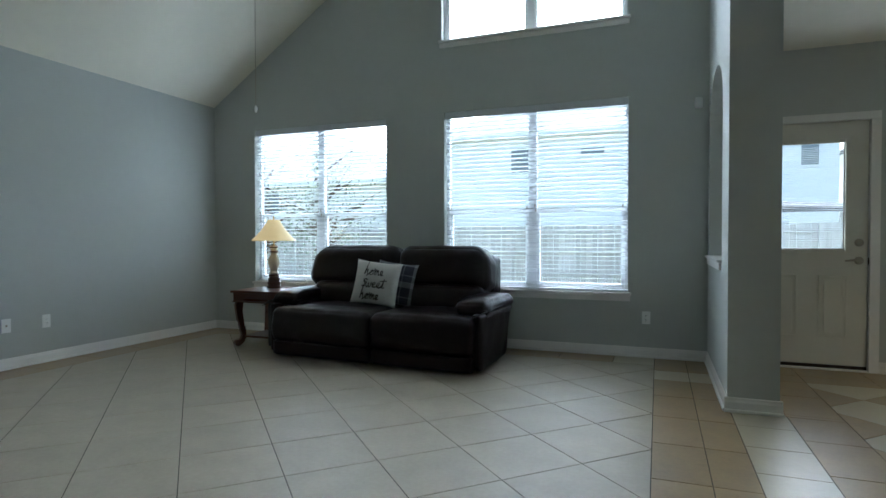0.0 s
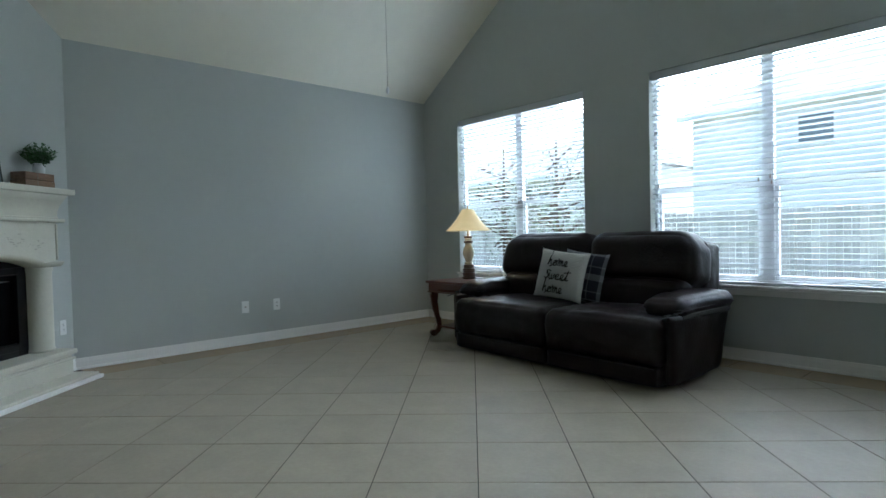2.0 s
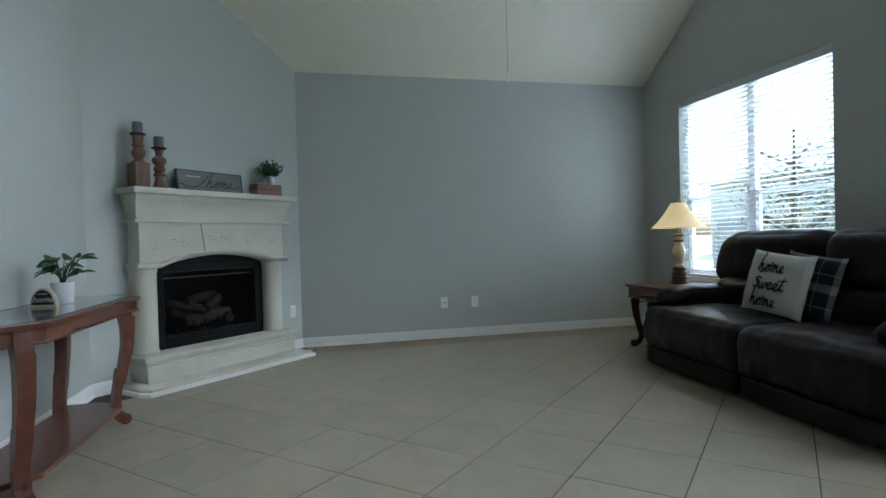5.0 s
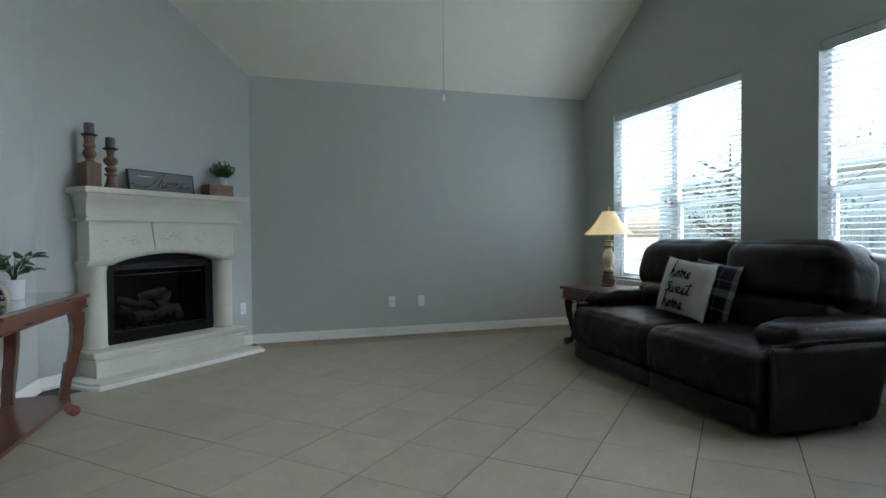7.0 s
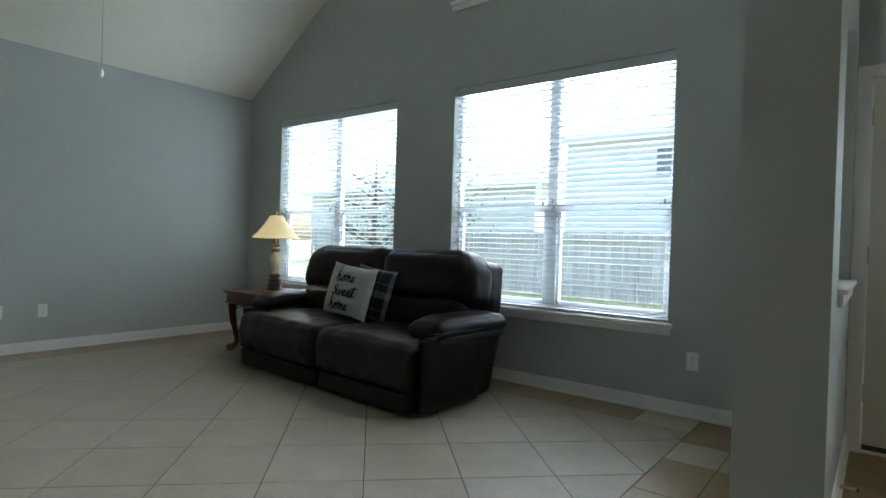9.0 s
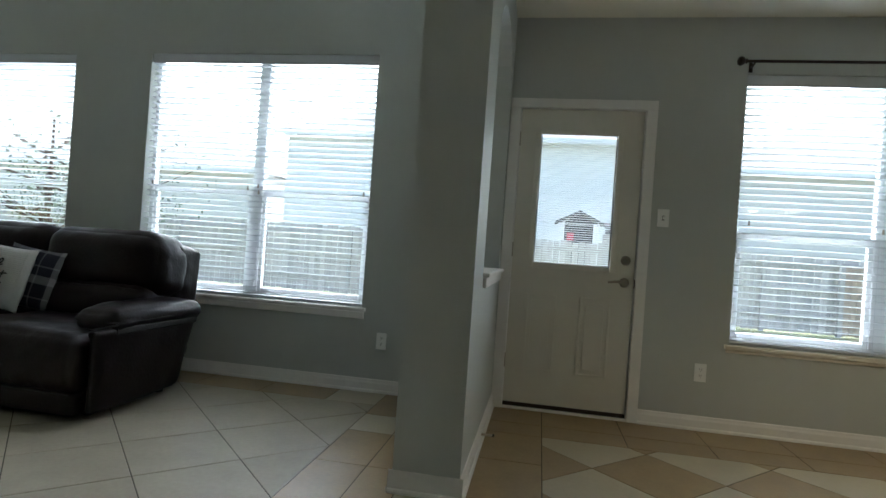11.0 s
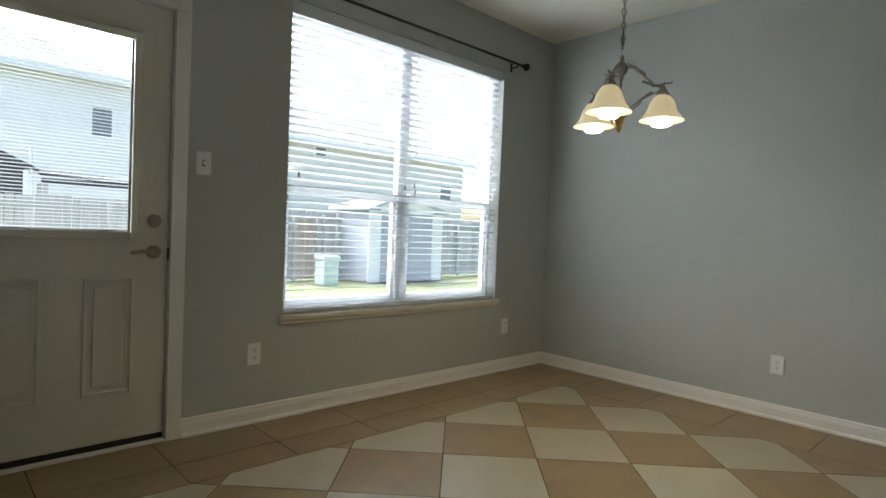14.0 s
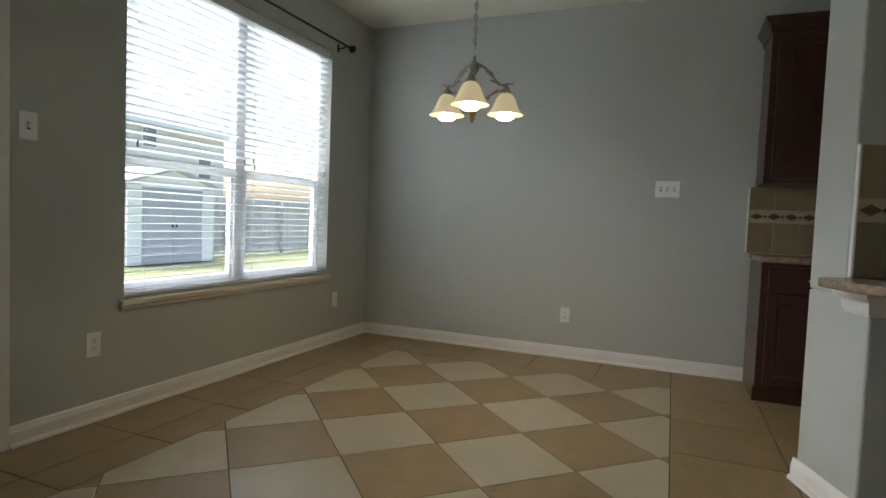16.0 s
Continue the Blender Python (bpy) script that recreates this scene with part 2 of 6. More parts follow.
# ---- mesh helpers ----
def part(name, bm, mat, parent=None, label="", kind="", smooth=False):
    """One mesh object from a bmesh, under a thing or a part."""
    me = bpy.data.meshes.new(name)
    bmesh.ops.recalc_face_normals(bm, faces=bm.faces)
    if smooth:
        for f in bm.faces:
            f.smooth = True
    bm.to_mesh(me)
    bm.free()
    me.materials.append(mat)
    ob = new(name, me)
    if smooth:
        me.set_sharp_from_angle(angle=radians(40))
    if parent:
        ob.parent = parent
    tagged(ob, label=label, kind=kind)
    return ob


def thing(name, m=None, label="", category="", group="", kind=""):
    e = new(name)
    e.empty_display_size = 0.1
    if m is not None:
        e.matrix_world = m
    return tagged(e, label, category, group, kind)


def box(x0, x1, y0, y1, z0, z1, bevel=0.0, seg=1, bm=None):
    b = bm if bm is not None else bmesh.new()
    vs = [b.verts.new((x, y, z)) for x in (x0, x1) for y in (y0, y1) for z in (z0, z1)]
    fs = [b.faces.new([vs[i] for i in q]) for q in ((0, 1, 3, 2), (4, 6, 7, 5), (0, 4, 5, 1), (2, 3, 7, 6), (0, 2, 6, 4), (1, 5, 7, 3))]
    if bevel:
        es = list({e for f in fs for e in f.edges})
        bmesh.ops.bevel(b, geom=es, offset=bevel, segments=seg, affect="EDGES", profile=0.6)
    return b


def prism(points, z0, z1, bm=None, bevel=0.0, seg=1):
    """An upright prism over a plan polygon."""
    b = bm if bm is not None else bmesh.new()
    lo = [b.verts.new((x, y, z0)) for x, y in points]
    hi = [b.verts.new((x, y, z1)) for x, y in points]
    n = len(points)
    fs = [b.faces.new(lo[::-1]), b.faces.new(hi)]
    fs += [b.faces.new((lo[i], lo[(i + 1) % n], hi[(i + 1) % n], hi[i])) for i in range(n)]
    if bevel:
        bmesh.ops.bevel(b, geom=list({e for f in fs for e in f.edges}), offset=bevel, segments=seg, affect="EDGES", profile=0.6)
    return b


def loft(rings, bm=None, close=True, cyclic=True):
    """Joins rings of points, all of one count."""
    b = bm if bm is not None else bmesh.new()
    rows = [[b.verts.new(p) for p in ring] for ring in rings]
    n = len(rows[0])
    for a, c in zip(rows, rows[1:]):
        for i in range(n if cyclic else n - 1):
            b.faces.new((a[i], a[(i + 1) % n], c[(i + 1) % n], c[i]))
    if close:
        b.faces.new(rows[0][::-1])
        b.faces.new(rows[-1])
    return b


def lathe(profile, steps=24, center=(0, 0), bm=None, close=True):
    """Turns (radius, z) pairs about the upright line at center."""
    return loft([[(center[0] + r * math.cos(2 * math.pi * i / steps), center[1] + r * math.sin(2 * math.pi * i / steps), z)
                  for i in range(steps)] for r, z in profile], bm, close)


def tube(points, radius, steps=8, bm=None):
    """A round rod along points; radius may be a list."""
    pts = [Vector(p) for p in points]
    rings = []
    up = Vector((0, 0, 1))
    for i, p in enumerate(pts):
        d = (pts[min(i + 1, len(pts) - 1)] - pts[max(i - 1, 0)]).normalized()
        ref = up if abs(d.z) < 0.95 else Vector((1, 0, 0))
        a = d.cross(ref).normalized()
        c = d.cross(a).normalized()
        r = radius[i] if isinstance(radius, (list, tuple)) else radius
        rings.append([p + (a * math.cos(2 * math.pi * k / steps) + c * math.sin(2 * math.pi * k / steps)) * r for k in range(steps)])
    return loft(rings, bm)


def smooth_path(points, n=6):
    """A Catmull-Rom line through points."""
    pts = [Vector(p) for p in points]
    ext = [2 * pts[0] - pts[1], *pts, 2 * pts[-1] - pts[-2]]
    out = []
    for i in range(1, len(ext) - 2):
        p0, p1, p2, p3 = ext[i - 1:i + 3]
        for k in range(n):
            t = k / n
            out.append(0.5 * (2 * p1 + (p2 - p0) * t + (2 * p0 - 5 * p1 + 4 * p2 - p3) * t * t + (3 * p1 - 3 * p2 + p0 - p3) * t ** 3))
    return [*out, pts[-1]]


def spin(bm, m):
    bmesh.ops.transform(bm, matrix=m, verts=bm.verts)
    return bm


def pillow_box(x0, x1, y0, y1, z0, z1, puff=0.02, power=5.0, res=14, wobble=0.0, seed=0):
    """A padded block: a rounded box with bulging faces and slight folds."""
    b = bmesh.new()
    bmesh.ops.create_cube(b, size=2)
    bmesh.ops.subdivide_edges(b, edges=b.edges[:], cuts=res, use_grid_fill=True)
    cx, cy, cz = (x0 + x1) / 2, (y0 + y1) / 2, (z0 + z1) / 2
    hx, hy, hz = (x1 - x0) / 2, (y1 - y0) / 2, (z1 - z0) / 2
    for v in b.verts:
        p = v.co.copy()
        k = (abs(p.x) ** power + abs(p.y) ** power + abs(p.z) ** power) ** (1 / power)
        q = p / k
        bulge = 1.0
        for e in (p.x, p.y, p.z):
            bulge *= (1 - e * e) ** 2 if abs(e) < 0.9999 else 1.0
        q = Vector((q.x * hx, q.y * hy, q.z * hz))
        q += q.normalized() * puff * bulge
        if wobble:
            q += q.normalized() * wobble * noise.noise(Vector((p.x * hx * 6 + seed, p.y * hy * 6, p.z * hz * 6)))
        v.co = q + Vector((cx, cy, cz))
    return b


def slab_with_holes(name, mat, plane, at, thick, u0, u1, v0, v1, holes, parent=None, kind="structure", **more):
    """An upright wall on the plane x or y = at, thick to the outside (sign), with rectangular openings (u0, u1, v0, v1)."""
    us = sorted({u0, u1, *[h[0] for h in holes], *[h[1] for h in holes]})
    vs = sorted({v0, v1, *[h[2] for h in holes], *[h[3] for h in holes]})
    solid = {}
    for i in range(len(us) - 1):
        for j in range(len(vs) - 1):
            cu, cv = (us[i] + us[i + 1]) / 2, (vs[j] + vs[j + 1]) / 2
            solid[i, j] = not any(h[0] < cu < h[1] and h[2] < cv < h[3] for h in holes)
    b = bmesh.new()

    def P(u, v, d):
        return (u, at + d, v) if plane == "y" else (at + d, u, v)

    def quad(*pts):
        b.faces.new([b.verts.new(p) for p in pts])
    for (i, j), s in solid.items():
        if not s:
            continue
        a, c, e, f = us[i], us[i + 1], vs[j], vs[j + 1]
        quad(P(a, e, 0), P(c, e, 0), P(c, f, 0), P(a, f, 0))
        quad(P(a, e, thick), P(c, e, thick), P(c, f, thick), P(a, f, thick))
        if not solid.get((i - 1, j)):
            quad(P(a, e, 0), P(a, f, 0), P(a, f, thick), P(a, e, thick))
        if not solid.get((i + 1, j)):
            quad(P(c, e, 0), P(c, f, 0), P(c, f, thick), P(c, e, thick))
        if not solid.get((i, j - 1)):
            quad(P(a, e, 0), P(c, e, 0), P(c, e, thick), P(a, e, thick))
        if not solid.get((i, j + 1)):
            quad(P(a, f, 0), P(c, f, 0), P(c, f, thick), P(a, f, thick))
    bmesh.ops.remove_doubles(b, verts=b.verts, dist=1e-5)
    return part(name, b, mat, parent, kind=kind)


# ---- plan ----
YW = 3.93            # inner face of the window wall
XL, XK = -5.485, 4.455  # left wall of the living room, far wall of the kitchen
YS = -1.45            # wall behind the console table
H = 2.74              # kitchen ceiling
HS = 2.78             # springing of the vault
HV = 4.86             # flat top of the vault
XR = XL + (HV - HS) / 0.667
PX0, PX1, PY = 0.185, 0.485, 2.37   # pier between the rooms
DX0, DX1, DY = XL, -4.055, -0.02   # diagonal wall, from (XL, DY) to (DX1, YS)

HOLES = [(-4.865, -3.065, 0.61, 2.455), (-2.375, -0.505, 0.61, 2.47), (-2.405, -0.52, 3.235, 4.38),
         (0.547, 1.407, -0.02, 2.115), (2.015, 3.825, 0.585, 2.365)]
slab_with_holes("wall_north", WALL, "y", YW, 0.16, XL - 0.16, XK + 0.16, -0.3, 5.2, HOLES)
slab_with_holes("wall_west", WALL, "x", XL, -0.16, DY, YW, -0.05, HS + 0.12, [])
slab_with_holes("wall_east", WALL, "x", XK, 0.16, -4.0, YW, -0.05, H + 0.15, [])
slab_with_holes("wall_south", WALL, "y", YS, -0.12, DX1, -1.78, -0.05, 5.2, [])
slab_with_holes("wall_return", WALL, "x", -1.78, -0.12, -4.0, YS - 0.12, -0.05, 5.2, [])
slab_with_holes("wall_back", WALL, "y", -4.0, -0.12, -1.90, XK + 0.16, -0.05, 5.2, [])
DIAG = pose(XL, DY, 0, 0, 0, -45)
wd = slab_with_holes("wall_diagonal", WALL, "y", 0, -0.15, -0.15, 2.3, -0.05, 5.2, [(0.56, 1.52, 0.26, 0.90)])
wd.matrix_world = DIAG
slab_with_holes("wall_upper", WALL, "x", PX0, PX1 - PX0, -4.0, PY, H, 5.2, [])

# partition with the arched pass-through
OPY0, OPY1, OPZ, SPRING = 2.76, 3.80, 0.95, 2.14


def partition():
    b = bmesh.new()
    steps = 16
    arch = [((OPY0 + OPY1) / 2 - (OPY1 - OPY0) / 2 * math.cos(math.pi * k / steps), SPRING + 0.33 * math.sin(math.pi * k / steps)) for k in range(steps + 1)]
    for x, flip in ((PX0, 1), (PX1, -1)):
        def face(pts):
            b.faces.new([b.verts.new((x, y, z)) for y, z in pts])
        face([(PY, -0.05), (OPY0, -0.05), (OPY0, OPZ), (PY, OPZ)])
        face([(PY, OPZ), (OPY0, OPZ), (OPY0, SPRING), (PY, SPRING)])
        face([(PY, SPRING), (OPY0, SPRING), (OPY0, 5.2), (PY, 5.2)])
        face([(OPY0, -0.05), (OPY1, -0.05), (OPY1, OPZ), (OPY0, OPZ)])
        face([(OPY1, -0.05), (YW, -0.05), (YW, 5.2), (OPY1, 5.2), (OPY1, SPRING), (OPY1, OPZ)])
        for (y0, z0), (y1, z1) in zip(arch, arch[1:]):
            face([(y0, z0), (y1, z1), (y1, 5.2), (y0, 5.2)])
    loop = [(OPY0, OPZ), *arch, (OPY1, OPZ)]
    for (y0, z0), (y1, z1) in zip(loop, loop[1:] + loop[:1]):
        b.faces.new([b.verts.new(p) for p in ((PX0, y0, z0), (PX1, y0, z0), (PX1, y1, z1), (PX0, y1, z1))])
    b.faces.new([b.verts.new(p) for p in ((PX0, PY, -0.05), (PX1, PY, -0.05), (PX1, PY, 5.2), (PX0, PY, 5.2))])
    bmesh.ops.remove_doubles(b, verts=b.verts, dist=1e-5)
    edge = [e for e in b.edges if e.calc_length() > 0.05 and abs(e.verts[0].co.y - PY) < 1e-4 and abs(e.verts[1].co.y - PY) < 1e-4 and abs(e.verts[0].co.x - e.verts[1].co.x) < 1e-4]
    bmesh.ops.bevel(b, geom=edge, offset=0.02, segments=4, affect="EDGES", profile=0.5)
    return part("wall_partition", b, WALL, kind="structure")


partition()
part("trim_ledge", box(PX0 - 0.035, PX1 + 0.035, OPY0 - 0.02, OPY1 + 0.02, OPZ, OPZ + 0.022, 0.006, 2), TRIM, kind="structure")
for x0, x1 in ((PX0 - 0.02, PX0 - 0.001), (PX1 + 0.001, PX1 + 0.02)):
    part("trim_ledge_apron", box(x0, x1, OPY0 - 0.005, OPY1 + 0.005, OPZ - 0.055, OPZ - 0.002, 0.006, 2), TRIM, kind="structure")

# ceilings
cb = bmesh.new()
prof = [(XL - 0.16, HS - 0.107), (XR, HV), (PX0 + 0.1, HV), (PX0 + 0.1, HV + 0.1), (XR - 0.05, HV + 0.1), (XL - 0.16, HS)]
loft([[(x, -4.1, z) for x, z in prof], [(x, YW + 0.1, z) for x, z in prof]], cb)
part("ceiling_vault", cb, CEIL, kind="structure")
part("ceiling_kitchen", box(PX1 - 0.005, XK + 0.1, -4.1, YW + 0.1, H, H + 0.1), CEIL, kind="structure")

# baseboards
def baseboard(name, p0, p1, side):
    """A moulded board along a wall from p0 to p1; side: 1 if the room is to its left."""
    a, c = Vector((*p0, 0)), Vector((*p1, 0))
    d = (c - a).normalized()
    nrm = Vector((-d.y, d.x, 0)) * side
    prof = [(0.0005, 0), (0.026, 0), (0.026, 0.009), (0.022, 0.017), (0.0145, 0.020), (0.0135, 0.064), (0.009, 0.078), (0.0075, 0.088), (0.004, 0.094), (0.0005, 0.095)]
    return part(name, loft([[p + nrm * o + Vector((0, 0, z)) for o, z in prof] for p in (a, c)]), TRIM, kind="structure")


baseboard("baseboard", (XL, YW), (XL, DY), 1)
baseboard("baseboard", (PX0, YW), (XL, YW), 1)
baseboard("baseboard", (XK, YW), (1.471, YW), 1)
baseboard("baseboard", (XK, 0.80), (XK, YW), 1)
baseboard("baseboard", (PX0, PY), (PX0, YW), 1)
baseboard("baseboard", (PX1, YW), (PX1, PY), 1)
baseboard("baseboard", (PX1 + 0.016, PY), (PX0 - 0.016, PY), 1)
baseboard("baseboard", (XL, DY), (DX1, YS), 1)
baseboard("baseboard", (DX1, YS), (-1.78, YS), 1)


# ---- windows ----
def window(name, x0, x1, z0, z1, meeting, label, blinds=True, sill=True, rooms=("",)):
    w = thing(name, pose(0, 0, 0), label, "window", kind="structure")
    y = YW
    # reveal trim of the sill
    if sill:
        part("window_sill", box(x0 - 0.03, x1 + 0.03, y - 0.03, y + 0.07, z0 - 0.032, z0 - 0.004, 0.006, 2), SILLP if name == "window_4" else TRIM, w)
        part("sill_apron", box(x0 - 0.02, x1 + 0.02, y - 0.016, y - 0.001, z0 - (0.055 if name == "window_4" else 0.085), z0 - 0.034, 0.005, 2), SILLP if name == "window_4" else TRIM, w)
    yf0, yf1 = y + 0.085, y + 0.135
    mid = (x0 + x1) / 2
    fb = bmesh.new()
    for a in ((x0, x0 + 0.035, z0, z1), (x1 - 0.035, x1, z0, z1), (x0 + 0.035, x1 - 0.035, z0, z0 + 0.035), (x0 + 0.035, x1 - 0.035, z1 - 0.035, z1),
              (mid - 0.045, mid + 0.045, z0 + 0.035, z1 - 0.035)):
        box(a[0], a[1], yf0, yf1, a[2], a[3], 0.004, 1, fb)
    part("window_frame", fb, VINYL, w)
    for a, c in ((x0 + 0.035, mid - 0.045), (mid + 0.045, x1 - 0.035)):
        sash = bmesh.new()
        if meeting:
            for q in ((a, c, meeting - 0.02, meeting + 0.02), (a, a + 0.03, z0 + 0.035, meeting - 0.02), (c - 0.03, c, z0 + 0.035, meeting - 0.02), (a + 0.03, c - 0.03, z0 + 0.035, z0 + 0.07)):
                box(q[0], q[1], yf0 + 0.008, yf1 - 0.006, q[2], q[3], 0.003, 1, sash)
        else:
            for q in ((a, a + 0.02, z0 + 0.035, z1 - 0.035), (c - 0.02, c, z0 + 0.035, z1 - 0.035)):
                box(q[0], q[1], yf0 + 0.008, yf1 - 0.006, q[2], q[3], 0.003, 1, sash)
        part("sash", sash, VINYL, w)
        p = part("pane", box(a, c, yf1 - 0.022, yf1 - 0.016, z0 + 0.035, z1 - 0.035), GLASS, w)
        p.visible_shadow = False
    return w


def blinds(x0, x1, z0, z1, label, tilt=8):
    """A two-inch slatted blind with valance, bottom rail, ladder cords and tassels."""
    t = thing("window_blind", pose((x0 + x1) / 2, YW + 0.045, z0), label, "blinds", "slatted blinds at the windows")
    hw, h = (x1 - x0) / 2 - 0.008, z1 - z0
    part("valance", box(-hw - 0.004, hw + 0.004, -0.035, -0.02, h - 0.075, h - 0.002, 0.005, 2), BLIND, t)
    part("headrail", box(-hw, hw, -0.018, 0.028, h - 0.05, h - 0.004), BLIND, t)
    part("bottom_rail", box(-hw, hw, -0.024, 0.024, 0.004, 0.020, 0.004, 2), BLIND, t)
    first = None
    z = h - 0.085
    k = 0
    while z > 0.035:
        if first is None:
            s = box(-hw, hw, -0.025, 0.025, -0.0014, 0.0014)
            first = part("slat", s, BLIND, t)
            ob = first
        else:
            ob = new("slat", first.data)
            ob.parent = t
        ob.matrix_basis = pose(0, 0, z, -tilt + random.uniform(-1.2, 1.2), random.uniform(-0.04, 0.04), 0)
        z -= 0.0435
        k += 1
    for x in (-hw * 0.86, -hw * 0.06, hw * 0.06, hw * 0.86):
        part("ladder_cord", tube([(x, -0.027, 0.02), (x, -0.027, h - 0.05)], 0.0011, 4), BLIND, t)
    for x, zz in ((-hw * 0.93, h * 0.455), (-hw * 0.05, h * 0.45), (hw * 0.04, h * 0.46), (hw * 0.05, h * 0.435), (hw * 0.95, h * 0.45)):
        cord = part("pull_cord", tube([(x, -0.034, h - 0.07), (x + 0.004, -0.036, zz)], 0.0009, 4), BLIND, t)
        part("tassel", lathe([(0.002, zz + 0.012), (0.006, zz + 0.002), (0.008, zz - 0.02), (0.004, zz - 0.024)], 8, (x + 0.004, -0.036)), NICKEL, cord, "small grey tassel")
    return t


for i, (h_, mt, lb) in enumerate(zip([HOLES[0], HOLES[1], HOLES[2], HOLES[4]], [1.41, 1.41, None, 1.31],
                                     ["white vinyl double window above the side table", "wide white vinyl double window behind the sofa",
                                      "high fixed white window under the vault", "wide white vinyl double window beside the back door"])):
    window("window_%d" % (i + 1), *h_, mt, lb)
blinds(*HOLES[0], "white slatted blind, lowered and open, above the side table")
blinds(*HOLES[1], "white slatted blind, lowered and open, behind the leather sofa")
blinds(*HOLES[4], "white slatted blind, lowered and open, under the dark curtain rod")


# ---- back door ----
def back_door():
    d = thing("door_1", pose(0.042, 0, 0), "cream panelled back door with a glazed upper half, closed", "door", kind="structure")
    y = YW
    # casing
    for q in ((0.445, 0.517, 0, 2.173), (1.357, 1.428, 0, 2.173)):
        part("casing", box(q[0], q[1], y - 0.018, y - 0.0005, q[2], 2.108, 0.004, 2), TRIM, d)
    part("casing", box(0.445, 1.428, y - 0.018, y - 0.0005, 2.109, 2.173, 0.004, 2), TRIM, d)
    jb = bmesh.new()
    for q in ((0.505, 0.519, 0.0, 2.12), (1.355, 1.365, 0.0, 2.12), (0.519, 1.355, 2.108, 2.12)):
        box(q[0], q[1], y + 0.0, y + 0.15, q[2], q[3], bm=jb)
    for q in ((0.519, 0.540, 0.0, 2.108), (1.336, 1.355, 0.0, 2.108), (0.540, 1.336, 2.085, 2.108)):
        box(q[0], q[1], y + 0.056, y + 0.075, q[2], q[3], bm=jb)
    box(0.519, 1.355, y + 0.056, y + 0.075, 0.014, 0.03, bm=jb)
    part("jamb", jb, TRIM, d)
    part("threshold", box(0.505, 1.365, y - 0.012, y + 0.15, 0.0, 0.014, 0.003, 1), TRIM, d)
    part("door_sweep", box(0.523, 1.351, y + 0.016, y + 0.05, 0.015, 0.045), RUBBER, d, "dark brown rubber sweep")
    gx0, gx1, gz0, gz1 = 0.668, 1.185, 1.03, 1.925
    slab = slab_with_holes("leaf", DOORP, "y", y + 0.012, 0.04, 0.5235, 1.3505, 0.045, 2.104, [(gx0 - 0.01, gx1 + 0.01, gz0 - 0.01, gz1 + 0.01)], d, kind="")
    fb = bmesh.new()
    for q in ((gx0 - 0.035, gx0, gz0 - 0.035, gz1 + 0.035), (gx1, gx1 + 0.035, gz0 - 0.035, gz1 + 0.035), (gx0, gx1, gz0 - 0.035, gz0), (gx0, gx1, gz1, gz1 + 0.035)):
        box(q[0], q[1], y - 0.004, y + 0.012, q[2], q[3], 0.005, 2, fb)
    part("glazing_frame", fb, DOORP, slab)
    p = part("pane", box(gx0 - 0.008, gx1 + 0.008, y + 0.020, y + 0.024, gz0 - 0.008, gz1 + 0.008), GLASS, slab)
    p.visible_shadow = False
    # added grey strips: shade of the gap inside the glazing frame
    gk = bmesh.new()
    for q in ((gx0 + 0.0005, gx0 + 0.007, gz0 + 0.0005, gz1 - 0.0005), (gx1 - 0.011, gx1 - 0.0005, gz0 + 0.0005, gz1 - 0.0005), (gx0 + 0.007, gx1 - 0.011, gz0 + 0.0005, gz0 + 0.006)):
        box(q[0], q[1], y + 0.010, y + 0.0195, q[2], q[3], bm=gk)
    part("gap_shade", gk, PEWTER, slab, "dark grey strip for the shaded gap inside the glazing frame")
    z = gz0 + 0.012
    first = None
    while z < gz0 + 0.46:
        if first is None:
            first = part("mini_slat", box(gx0, gx1, -0.0065, 0.0065, -0.0005, 0.0005), BLIND, slab)
            ob = first
        else:
            ob = new("mini_slat", first.data)
            ob.parent = slab
        ob.matrix_basis = pose(0, y + 0.034, z, -12, 0, 0)
        z += 0.0155
    while z < gz1 - 0.02:
        ob = new("mini_slat", first.data)
        ob.parent = slab
        ob.matrix_basis = pose(0, y + 0.034, z, -3, 0, 0)
        z += 0.0155
    for x0, x1 in ((0.638, 0.846), (1.0, 1.208)):
        z0, z1 = 0.272, 0.812
        pb = bmesh.new()
        for q in ((x0, x0 + 0.016, z0, z1), (x1 - 0.016, x1, z0, z1), (x0 + 0.016, x1 - 0.016, z0, z0 + 0.016), (x0 + 0.016, x1 - 0.016, z1 - 0.016, z1)):
            box(q[0], q[1], y + 0.004, y + 0.0118, q[2], q[3], 0.003, 2, pb)
        box(x0 + 0.04, x1 - 0.04, y + 0.006, y + 0.0118, z0 + 0.04, z1 - 0.04, 0.005, 2, pb)
        part("raised_panel", pb, DOORP, slab)
    for z in (0.335, 1.11, 1.89):
        part("hinge", box(0.515, 0.524, y - 0.004, y + 0.012, z - 0.05, z + 0.05, 0.002, 1), NICKEL, d, "nickel hinge")
    # deadbolt and lever
    rot = pose(0, 0, 0, 90, 0, 0)
